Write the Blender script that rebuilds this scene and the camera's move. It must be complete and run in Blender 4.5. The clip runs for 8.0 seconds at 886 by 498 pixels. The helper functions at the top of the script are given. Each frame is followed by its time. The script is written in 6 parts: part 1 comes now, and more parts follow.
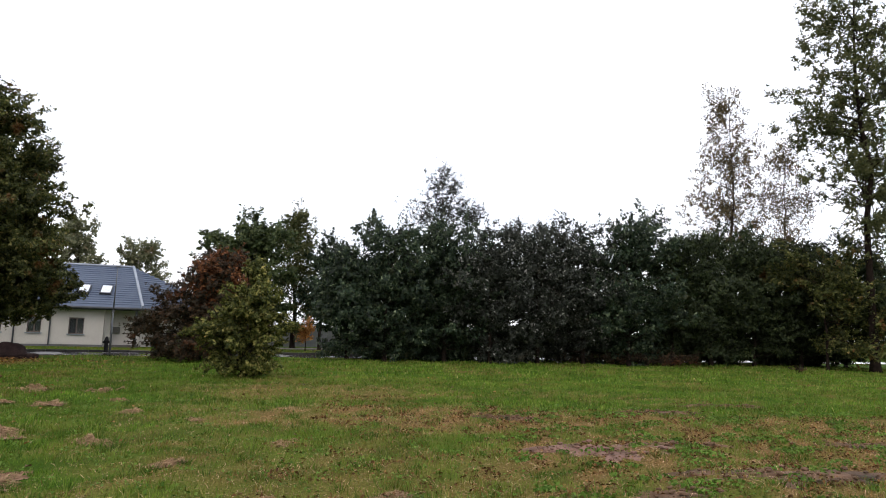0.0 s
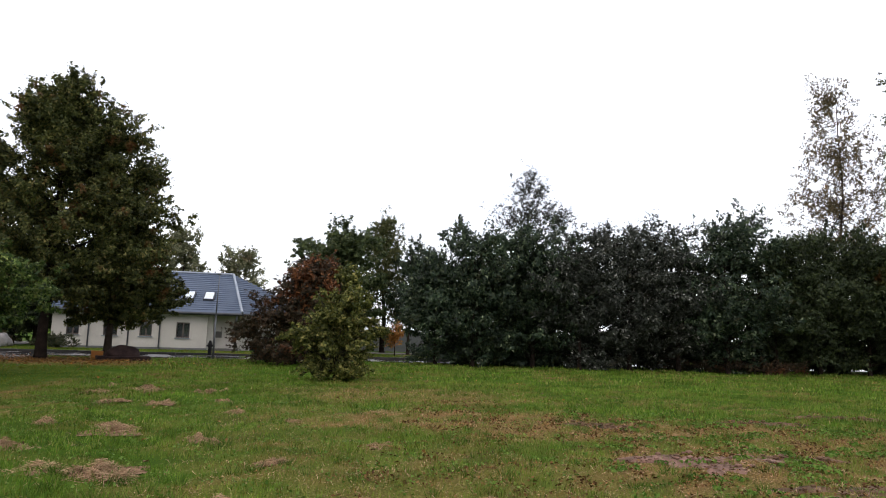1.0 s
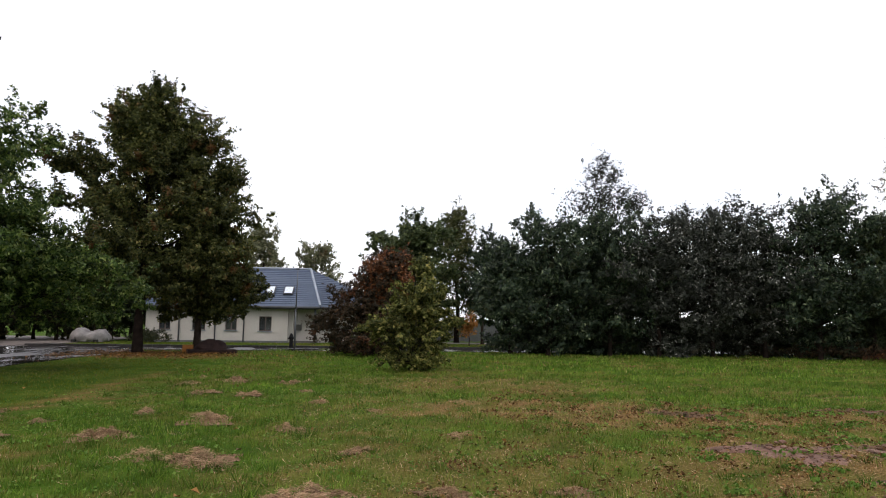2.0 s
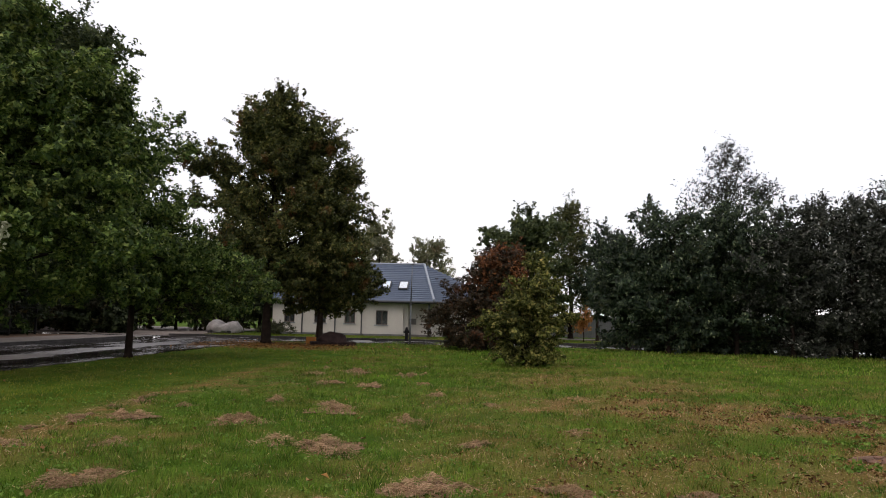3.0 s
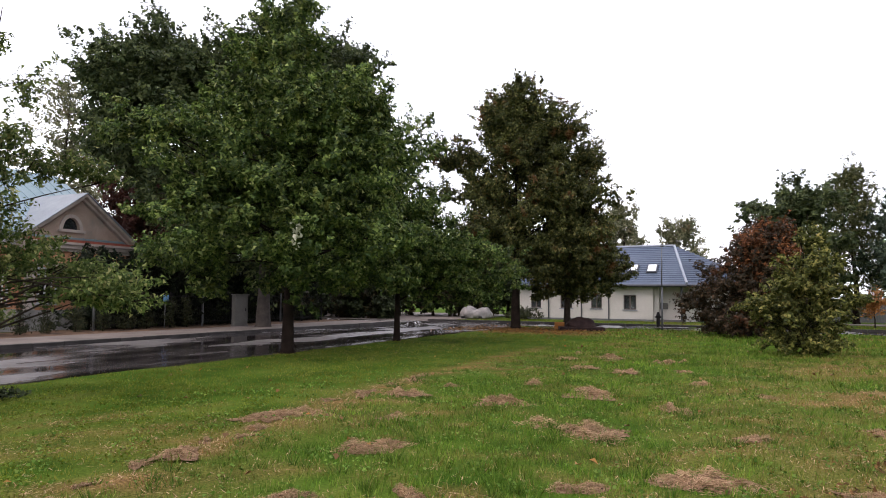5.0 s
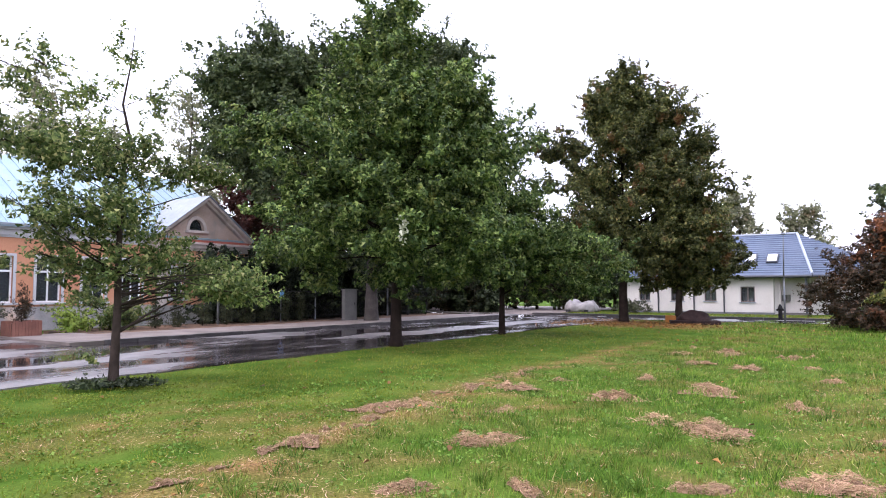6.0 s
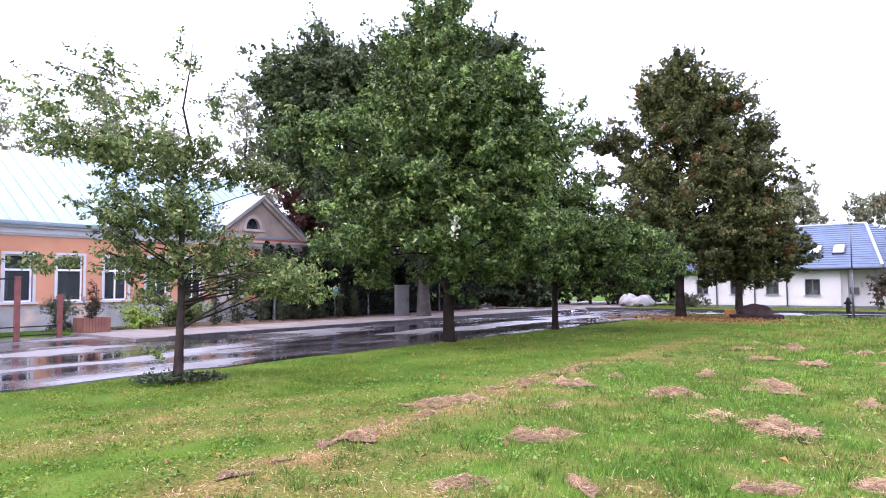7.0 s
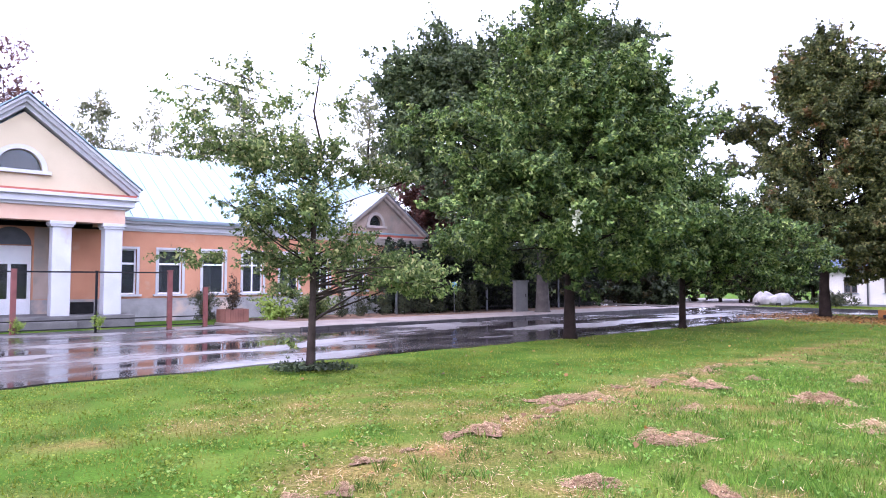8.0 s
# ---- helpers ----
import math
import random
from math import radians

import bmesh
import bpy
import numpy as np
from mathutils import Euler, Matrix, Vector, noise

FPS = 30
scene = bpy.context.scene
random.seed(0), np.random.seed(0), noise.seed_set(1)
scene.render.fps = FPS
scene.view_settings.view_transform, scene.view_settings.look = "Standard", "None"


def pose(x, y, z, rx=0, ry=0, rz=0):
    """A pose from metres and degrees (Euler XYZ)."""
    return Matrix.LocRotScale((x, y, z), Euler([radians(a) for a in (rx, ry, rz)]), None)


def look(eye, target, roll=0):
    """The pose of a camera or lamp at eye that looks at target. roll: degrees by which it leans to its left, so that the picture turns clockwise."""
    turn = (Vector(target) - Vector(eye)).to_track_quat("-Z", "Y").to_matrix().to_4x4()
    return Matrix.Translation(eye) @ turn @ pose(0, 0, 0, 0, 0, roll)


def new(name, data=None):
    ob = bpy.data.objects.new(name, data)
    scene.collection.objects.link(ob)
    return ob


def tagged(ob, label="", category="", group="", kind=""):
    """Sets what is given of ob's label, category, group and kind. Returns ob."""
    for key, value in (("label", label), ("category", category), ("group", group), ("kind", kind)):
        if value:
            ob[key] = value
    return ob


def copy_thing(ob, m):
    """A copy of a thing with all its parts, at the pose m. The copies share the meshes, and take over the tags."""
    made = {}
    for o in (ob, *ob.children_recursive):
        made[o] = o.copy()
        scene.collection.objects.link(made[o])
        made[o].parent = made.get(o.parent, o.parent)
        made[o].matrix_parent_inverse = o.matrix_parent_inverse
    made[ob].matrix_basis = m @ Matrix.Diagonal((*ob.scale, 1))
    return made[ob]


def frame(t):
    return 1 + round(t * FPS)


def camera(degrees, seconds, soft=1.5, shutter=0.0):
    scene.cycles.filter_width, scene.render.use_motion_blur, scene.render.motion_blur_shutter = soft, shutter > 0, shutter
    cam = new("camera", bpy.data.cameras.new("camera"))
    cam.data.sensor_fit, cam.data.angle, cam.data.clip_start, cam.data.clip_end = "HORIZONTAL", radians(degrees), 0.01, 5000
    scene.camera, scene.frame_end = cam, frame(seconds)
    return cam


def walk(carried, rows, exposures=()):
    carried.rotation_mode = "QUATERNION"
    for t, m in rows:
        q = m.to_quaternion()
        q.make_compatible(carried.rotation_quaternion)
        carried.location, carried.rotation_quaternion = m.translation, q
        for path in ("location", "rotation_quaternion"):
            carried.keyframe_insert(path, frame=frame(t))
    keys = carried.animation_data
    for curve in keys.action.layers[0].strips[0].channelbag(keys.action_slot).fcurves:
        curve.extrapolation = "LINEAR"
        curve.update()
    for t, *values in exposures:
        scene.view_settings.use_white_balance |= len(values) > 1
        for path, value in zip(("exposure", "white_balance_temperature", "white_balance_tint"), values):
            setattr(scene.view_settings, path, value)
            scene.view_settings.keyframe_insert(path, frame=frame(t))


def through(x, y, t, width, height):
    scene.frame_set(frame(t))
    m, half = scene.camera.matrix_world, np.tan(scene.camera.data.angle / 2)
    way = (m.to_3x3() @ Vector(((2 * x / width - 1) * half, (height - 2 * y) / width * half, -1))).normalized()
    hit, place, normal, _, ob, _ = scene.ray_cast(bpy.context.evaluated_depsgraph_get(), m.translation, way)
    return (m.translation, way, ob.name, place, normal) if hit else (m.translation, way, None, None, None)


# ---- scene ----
LENS = 68.28
EYE = 1.62
ARM = 0.45          # the camera swings on an arm round the walker who turns on the spot

cam = camera(LENS, 8.0, soft=1.0)


def stand(yaw, pitch, roll):
    a = radians(yaw)
    return pose(-ARM * math.sin(a), ARM * math.cos(a), EYE, 90 + pitch, roll, yaw)


walk(cam, [
    (0.0, stand(-1.80, 7.14, -1.50)),
    (0.5, stand(1.18, 7.35, -1.79)),
    (1.0, stand(5.72, 7.39, -1.72)),
    (1.2, stand(7.40, 7.38, -1.72)),
    (2.3, stand(14.71, 5.90, -0.69)),
    (2.5, stand(17.02, 5.68, -0.95)),
    (3.0, stand(21.81, 5.77, -1.23)),
    (3.5, stand(27.28, 5.26, -1.13)),
    (4.0, stand(33.37, 4.67, -0.53)),
    (4.2, stand(35.79, 4.53, -0.52)),
    (5.3, stand(45.17, 4.01, -0.38)),
    (5.5, stand(46.91, 3.86, -0.33)),
    (6.0, stand(51.82, 3.60, 0.01)),
    (6.5, stand(53.63, 3.38, 0.46)),
    (7.0, stand(56.28, 3.22, 0.47)),
    (7.5, stand(59.96, 3.09, 0.03)),
    (8.0, stand(66.49, 2.87, 0.07)),
], exposures=[(0.0, -0.06, 6500, 14), (1.2, -0.10, 6520, 14), (2.5, -0.28, 6700, 15), (3.5, -0.40, 6950, 17), (4.2, -0.32, 6900, 18),
              (5.5, 0.77, 6250, 22), (6.5, 1.43, 5740, 29), (7.0, 1.62, 5620, 31), (8.0, 1.72, 5500, 33)])

# ---- sky and sun: bright overcast ----
SUN_AZ, SUN_EL = radians(160), radians(45)
world = bpy.data.worlds.new("overcast_sky")
scene.world = world
world.use_nodes = True
wn, wl = world.node_tree.nodes, world.node_tree.links
wn.clear()
sky = wn.new("ShaderNodeTexSky")
sky.sky_type = 'NISHITA'
sky.sun_disc = False
sky.sun_elevation, sky.sun_rotation = SUN_EL, -SUN_AZ
sky.dust_density = 4.0
bg_sky = wn.new("ShaderNodeBackground")
bg_sky.inputs[1].default_value = 0.06
bg_cloud = wn.new("ShaderNodeBackground")
wc, wr, wno = wn.new("ShaderNodeTexCoord"), wn.new("ShaderNodeValToRGB"), wn.new("ShaderNodeTexNoise")
wno.inputs["Scale"].default_value, wno.inputs["Detail"].default_value = 2.2, 5.0
wl.new(wc.outputs["Generated"], wno.inputs["Vector"])
wl.new(wno.outputs["Fac"], wr.inputs["Fac"])
wr.color_ramp.elements[0].position, wr.color_ramp.elements[0].color = 0.35, (0.90, 0.94, 1.0, 1)
wr.color_ramp.elements[1].position, wr.color_ramp.elements[1].color = 0.65, (1.0, 1.0, 1.0, 1)
wl.new(wr.outputs["Color"], bg_cloud.inputs[0])
bg_cloud.inputs[1].default_value = 1.3
w_add, w_out = wn.new("ShaderNodeAddShader"), wn.new("ShaderNodeOutputWorld")
wl.new(sky.outputs[0], bg_sky.inputs[0])
wl.new(bg_sky.outputs[0], w_add.inputs[0])
wl.new(bg_cloud.outputs[0], w_add.inputs[1])
wl.new(w_add.outputs[0], w_out.inputs[0])

sun_data = bpy.data.lights.new("sun", 'SUN')
sun_data.energy, sun_data.angle, sun_data.color = 0.5, radians(25), (1.0, 0.96, 0.9)
sun = new("sun", sun_data)
sun.matrix_world = look((60 * math.sin(-SUN_AZ), 60 * math.cos(-SUN_AZ), 60), (0, 0, 0))

# ---- materials ----
def mat(name, rough=0.8, metal=0.0):
    m = bpy.data.materials.new(name)
    m.use_nodes = True
    b = m.node_tree.nodes["Principled BSDF"]
    b.inputs["Roughness"].default_value, b.inputs["Metallic"].default_value = rough, metal
    return m, m.node_tree.nodes, m.node_tree.links, b


def ramp(nodes, stops):
    r = nodes.new("ShaderNodeValToRGB")
    el = r.color_ramp.elements
    while len(el) < len(stops):
        el.new(0.5)
    for e, (p, c) in zip(el, stops):
        e.position, e.color = p, (*c, 1)
    return r


def noise_node(nodes, links, scale, detail=4.0, coords="Object"):
    tc, n = nodes.new("ShaderNodeTexCoord"), nodes.new("ShaderNodeTexNoise")
    n.inputs["Scale"].default_value, n.inputs["Detail"].default_value = scale, detail
    links.new(tc.outputs[coords], n.inputs["Vector"])
    return n


def mixc(nodes, links, fac, a, b, blend='MIX'):
    m = nodes.new("ShaderNodeMix")
    m.data_type, m.blend_type = 'RGBA', blend
    for sock, v in ((m.inputs[0], fac), (m.inputs[6], a), (m.inputs[7], b)):
        if isinstance(v, bpy.types.NodeSocket):
            links.new(v, sock)
        elif isinstance(v, tuple):
            sock.default_value = (*v, 1)
        else:
            sock.default_value = v
    return m.outputs[2]


def surface(name, c1, c2, scale=3.0, fine=40.0, rough=0.8, bump=0.2, metal=0.0, stain=None, stain_at=0.6, spec=0.4):
    """Two-scale mottled surface: broad tone c1..c2, fine grain, optional stains."""
    m, n, l, b = mat(name, rough, metal)
    b.inputs["Specular IOR Level"].default_value = spec
    big, small = noise_node(n, l, scale, 5), noise_node(n, l, fine, 3)
    r = ramp(n, [(0.3, c1), (0.7, c2)])
    l.new(big.outputs["Fac"], r.inputs["Fac"])
    g = ramp(n, [(0.25, (0.72, 0.72, 0.72)), (0.75, (1.15, 1.15, 1.15))])
    l.new(small.outputs["Fac"], g.inputs["Fac"])
    col = mixc(n, l, 1.0, r.outputs["Color"], g.outputs["Color"], 'MULTIPLY')
    if stain:
        s = noise_node(n, l, scale * 0.6, 8)
        f = ramp(n, [(stain_at, (0, 0, 0)), (stain_at + 0.12, (1, 1, 1))])
        l.new(s.outputs["Fac"], f.inputs["Fac"])
        col = mixc(n, l, f.outputs["Color"], col, stain)
    l.new(col, b.inputs["Base Color"])
    if bump:
        bp = n.new("ShaderNodeBump")
        bp.inputs["Strength"].default_value, bp.inputs["Distance"].default_value = bump, 0.02
        l.new(small.outputs["Fac"], bp.inputs["Height"])
        l.new(bp.outputs["Normal"], b.inputs["Normal"])
    return m


def leafy(name, stops, through=0.3, rough=0.55, patch=0.45, tint=None, tint_at=0.62, attr=False, gloss=0.16, spread=(0.66, 1.3)):
    """Leaves: a tone per leaf, broad patches of another tone, some light passing through."""
    m, n, l, b = mat(name, rough)
    b.inputs["Specular IOR Level"].default_value = gloss
    geo = n.new("ShaderNodeNewGeometry")
    r = ramp(n, stops)
    l.new(geo.outputs["Random Per Island"], r.inputs["Fac"])
    col = r.outputs["Color"]
    big = noise_node(n, l, patch, 3)
    g = ramp(n, [(0.3, (spread[0],) * 3), (0.7, (spread[1],) * 3)])
    l.new(big.outputs["Fac"], g.inputs["Fac"])
    col = mixc(n, l, 1.0, col, g.outputs["Color"], 'MULTIPLY')
    if tint:
        s = noise_node(n, l, patch * 1.7, 4)
        f = ramp(n, [(tint_at, (0, 0, 0)), (tint_at + 0.1, (1, 1, 1))])
        l.new(s.outputs["Fac"], f.inputs["Fac"])
        col = mixc(n, l, f.outputs["Color"], col, tint)
    if attr:
        tuft = noise_node(n, l, 5.5, 3)
        tr = ramp(n, [(0.3, (0.55, 0.58, 0.5)), (0.7, (1.45, 1.4, 1.3))])
        l.new(tuft.outputs["Fac"], tr.inputs["Fac"])
        col = mixc(n, l, 1.0, col, tr.outputs["Color"], 'MULTIPLY')
        a = n.new("ShaderNodeAttribute")
        a.attribute_name = "dry"
        straw = ramp(n, [(0.0, (0.14, 0.075, 0.022)), (0.45, (0.32, 0.195, 0.065)), (0.70, (0.45, 0.32, 0.14)), (0.80, (0.13, 0.16, 0.025)), (1.0, (0.09, 0.17, 0.02))])
        l.new(geo.outputs["Random Per Island"], straw.inputs["Fac"])
        col = mixc(n, l, a.outputs["Fac"], col, straw.outputs["Color"])
    l.new(col, b.inputs["Base Color"])
    t, mx = n.new("ShaderNodeBsdfTranslucent"), n.new("ShaderNodeMixShader")
    l.new(col, t.inputs["Color"])
    mx.inputs[0].default_value = through
    l.new(b.outputs[0], mx.inputs[1])
    l.new(t.outputs[0], mx.inputs[2])
    l.new(mx.outputs[0], n["Material Output"].inputs["Surface"])
    return m


G_OAK = [(0.0, (0.016, 0.034, 0.009)), (0.45, (0.052, 0.090, 0.021)), (0.78, (0.125, 0.180, 0.042)), (0.94, (0.19, 0.24, 0.06)), (1.0, (0.30, 0.33, 0.12))]
M_leaf_young = leafy("young_oak_leaf", [(0, (0.032, 0.058, 0.015)), (0.5, (0.092, 0.135, 0.034)), (0.85, (0.19, 0.23, 0.065)), (1, (0.36, 0.34, 0.14))], 0.4, spread=(0.6, 1.4), tint=(0.20, 0.13, 0.04), tint_at=0.68)
M_leaf_oak = leafy("oak_leaf", G_OAK, 0.3, patch=1.1, spread=(0.42, 1.6), tint=(0.17, 0.19, 0.04), tint_at=0.62)
M_leaf_lime = leafy("lime_leaf", [(0, (0.030, 0.048, 0.020)), (0.6, (0.066, 0.090, 0.034)), (1, (0.125, 0.15, 0.055))], 0.3, patch=0.8, spread=(0.5, 1.45))
M_leaf_red_oak = leafy("turning_oak_leaf", [(0, (0.026, 0.034, 0.012)), (0.55, (0.070, 0.084, 0.026)), (0.9, (0.15, 0.155, 0.045)), (1, (0.24, 0.20, 0.07))], 0.35, patch=0.5, spread=(0.5, 1.5), tint=(0.15, 0.075, 0.026), tint_at=0.59)
M_leaf_rust = leafy("rust_needle", [(0, (0.016, 0.016, 0.009)), (0.6, (0.036, 0.026, 0.014)), (1, (0.085, 0.048, 0.024))], 0.2, patch=0.8, tint=(0.11, 0.045, 0.02), tint_at=0.57)
M_leaf_rust_red = leafy("red_rust_needle", [(0, (0.06, 0.025, 0.012)), (0.6, (0.18, 0.066, 0.024)), (1, (0.29, 0.12, 0.045))], 0.2, patch=0.7)
M_leaf_yellow = leafy("yellowing_leaf", [(0, (0.024, 0.034, 0.009)), (0.5, (0.085, 0.100, 0.024)), (0.85, (0.19, 0.195, 0.048)), (1, (0.36, 0.31, 0.10))], 0.35, patch=0.8, tint=(0.16, 0.085, 0.026), tint_at=0.68)
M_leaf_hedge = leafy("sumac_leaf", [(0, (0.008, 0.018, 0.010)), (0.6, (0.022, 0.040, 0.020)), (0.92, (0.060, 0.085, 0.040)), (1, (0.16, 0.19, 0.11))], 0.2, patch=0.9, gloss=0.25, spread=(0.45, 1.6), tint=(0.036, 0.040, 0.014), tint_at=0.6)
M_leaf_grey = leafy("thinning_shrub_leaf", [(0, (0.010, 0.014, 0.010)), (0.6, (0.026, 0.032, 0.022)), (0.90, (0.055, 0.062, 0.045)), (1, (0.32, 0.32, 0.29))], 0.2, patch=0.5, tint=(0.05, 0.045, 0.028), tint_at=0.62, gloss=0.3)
M_leaf_birch = leafy("birch_leaf", [(0, (0.06, 0.052, 0.026)), (0.6, (0.12, 0.098, 0.052)), (1, (0.24, 0.17, 0.085))], 0.4, patch=0.4, tint=(0.25, 0.13, 0.04), tint_at=0.62)
M_leaf_poplar = leafy("poplar_leaf", [(0, (0.045, 0.055, 0.02)), (0.6, (0.085, 0.095, 0.035)), (1, (0.16, 0.16, 0.06))], 0.35, patch=0.3)
M_leaf_conifer = leafy("conifer_needle", [(0, (0.022, 0.032, 0.018)), (0.7, (0.05, 0.056, 0.026)), (1, (0.09, 0.085, 0.035))], 0.15, patch=0.4)
# deep green and brown leaves, darkened further so the colour carries shade
M_leaf_shade = leafy("deep_green_shade_leaf", [(0, (0.012, 0.020, 0.009)), (0.6, (0.028, 0.040, 0.016)), (1, (0.06, 0.075, 0.028))], 0.15, patch=0.7, spread=(0.5, 1.5))
M_leaf_shade2 = leafy("browned_shade_leaf", [(0, (0.014, 0.015, 0.008)), (0.6, (0.034, 0.034, 0.015)), (1, (0.075, 0.06, 0.022))], 0.15, patch=0.5, tint=(0.06, 0.03, 0.012), tint_at=0.6)
# near black: the dark depth behind the railings is in the needle colour
M_leaf_yew_shade = leafy("yew_shade_needle", [(0, (0.006, 0.010, 0.006)), (0.7, (0.016, 0.022, 0.012)), (1, (0.036, 0.042, 0.020))], 0.1, patch=0.6, gloss=0.1)
# autumn leaves of distant trees, with haze put into the colour
M_leaf_pale = leafy("hazed_autumn_leaf", [(0, (0.10, 0.11, 0.06)), (0.6, (0.19, 0.20, 0.11)), (1, (0.32, 0.31, 0.19))], 0.4, patch=0.4, tint=(0.20, 0.15, 0.08), tint_at=0.6)
M_leaf_copper = leafy("copper_leaf", [(0, (0.045, 0.018, 0.015)), (0.7, (0.085, 0.034, 0.027)), (1, (0.12, 0.055, 0.03))], 0.25)
M_leaf_orange = leafy("orange_leaf", [(0, (0.26, 0.10, 0.03)), (0.6, (0.40, 0.17, 0.05)), (1, (0.46, 0.26, 0.08))], 0.35)
M_leaf_bright = leafy("lime_green_leaf", [(0, (0.14, 0.22, 0.03)), (1, (0.30, 0.38, 0.07))], 0.35)
M_fallen = leafy("fallen_leaf", [(0, (0.09, 0.05, 0.02)), (0.5, (0.18, 0.09, 0.03)), (0.9, (0.30, 0.15, 0.04)), (1, (0.45, 0.16, 0.03))], 0.1)
M_grass = leafy("grass_blade", [(0, (0.034, 0.070, 0.007)), (0.45, (0.080, 0.168, 0.016)), (0.88, (0.150, 0.240, 0.040)), (0.96, (0.22, 0.22, 0.07)), (1, (0.40, 0.33, 0.17))], 0.25, 0.7, patch=0.55, attr=True, gloss=0.06, spread=(0.55, 1.5), tint=(0.145, 0.195, 0.030), tint_at=0.61)
M_tuft = leafy("coarse_grass_blade", [(0, (0.030, 0.070, 0.008)), (0.6, (0.066, 0.135, 0.014)), (1, (0.13, 0.20, 0.03))], 0.25, 0.6, patch=1.2, gloss=0.12)
M_lawn = leafy("lawn_blade", [(0, (0.066, 0.094, 0.007)), (0.6, (0.132, 0.150, 0.015)), (0.88, (0.205, 0.200, 0.048)), (1, (0.32, 0.26, 0.12))], 0.25, 0.7, patch=0.7, attr=True, gloss=0.06, spread=(0.65, 1.3))
M_verge_weed = leafy("verge_weed_leaf", [(0, (0.080, 0.118, 0.009)), (0.6, (0.130, 0.165, 0.017)), (1, (0.20, 0.225, 0.04))], 0.3, patch=0.9, gloss=0.08)
M_clover = leafy("clover_leaf", [(0, (0.060, 0.125, 0.016)), (0.6, (0.105, 0.195, 0.030)), (1, (0.18, 0.26, 0.055))], 0.3, patch=0.8, gloss=0.1)
M_dead = leafy("withered_leaf", [(0, (0.05, 0.026, 0.012)), (0.6, (0.13, 0.066, 0.026)), (1, (0.27, 0.15, 0.06))], 0.1, 0.8, patch=1.5, gloss=0.05)
M_hay = leafy("dry_cut_grass", [(0, (0.13, 0.075, 0.042)), (0.35, (0.34, 0.215, 0.13)), (0.85, (0.52, 0.36, 0.235)), (1, (0.15, 0.17, 0.05))], 0.1, 0.9, patch=3.0, gloss=0.05)

M_bark = surface("grey_brown_bark", (0.020, 0.014, 0.011), (0.050, 0.038, 0.030), 4, 60, 0.9, 0.8, spec=0.08)
M_bark_dark = surface("dark_wet_bark", (0.010, 0.007, 0.0055), (0.026, 0.018, 0.014), 4, 50, 0.9, 0.8, spec=0.08)
M_bark_grey = surface("grey_bark", (0.035, 0.029, 0.025), (0.075, 0.062, 0.054), 3, 40, 0.9, 0.7, stain=(0.08, 0.07, 0.06))
M_bark_birch = surface("birch_bark", (0.45, 0.43, 0.40), (0.62, 0.60, 0.57), 3, 20, 0.8, 0.3, stain=(0.06, 0.05, 0.05), stain_at=0.56)
M_plaster = surface("orange_plaster", (0.44, 0.20, 0.11), (0.54, 0.26, 0.15), 1.2, 60, 0.9, 0.15, stain=(0.45, 0.33, 0.25), stain_at=0.63)
M_plaster_pale = surface("pale_peach_plaster", (0.48, 0.40, 0.27), (0.55, 0.46, 0.32), 1.0, 60, 0.9, 0.12, stain=(0.48, 0.42, 0.35), stain_at=0.65)
M_plaster_mid = surface("apricot_plaster", (0.52, 0.33, 0.23), (0.60, 0.40, 0.29), 1.0, 60, 0.9, 0.12, stain=(0.5, 0.42, 0.36), stain_at=0.66)
M_plaster_old = surface("weathered_peach_plaster", (0.33, 0.25, 0.20), (0.44, 0.34, 0.28), 1.5, 60, 0.9, 0.2, stain=(0.26, 0.23, 0.20), stain_at=0.55)
M_trim = surface("white_painted_trim", (0.43, 0.43, 0.445), (0.50, 0.50, 0.515), 2.0, 50, 0.8, 0.1, stain=(0.38, 0.33, 0.29), stain_at=0.66)
M_column = surface("peeling_white_column", (0.42, 0.42, 0.435), (0.50, 0.50, 0.515), 1.4, 45, 0.85, 0.2, stain=(0.34, 0.26, 0.215), stain_at=0.59)
M_trim_old = surface("grubby_trim", (0.40, 0.34, 0.30), (0.52, 0.45, 0.40), 2.0, 50, 0.8, 0.1, stain=(0.30, 0.26, 0.23), stain_at=0.58)
M_socle = surface("bare_grey_render", (0.22, 0.21, 0.21), (0.36, 0.34, 0.33), 1.6, 45, 0.9, 0.3, stain=(0.46, 0.34, 0.27), stain_at=0.57)
M_red_sheet = surface("red_metal_flashing", (0.30, 0.07, 0.045), (0.40, 0.11, 0.07), 3, 30, 0.5, 0.05)
M_metal_roof = surface("pale_blue_sheet_metal_roof", (0.19, 0.29, 0.33), (0.26, 0.36, 0.40), 0.8, 25, 0.42, 0.05, metal=0.3)
M_roof_edge = surface("grey_blue_roof_edge", (0.16, 0.19, 0.22), (0.22, 0.25, 0.28), 2, 30, 0.4, 0.05)
M_tile_roof = surface("blue_grey_metal_tile", (0.082, 0.108, 0.160), (0.115, 0.145, 0.205), 0.6, 18, 0.6, 0.05, spec=0.2)
M_ridge = surface("pale_ridge_cap", (0.26, 0.30, 0.36), (0.33, 0.37, 0.43), 2, 30, 0.4, 0.05)
M_house_wall = surface("cream_render", (0.50, 0.475, 0.44), (0.56, 0.535, 0.50), 0.7, 80, 0.9, 0.1)
M_gutter = surface("dark_gutter_metal", (0.035, 0.04, 0.05), (0.06, 0.065, 0.075), 3, 30, 0.45, 0.0)
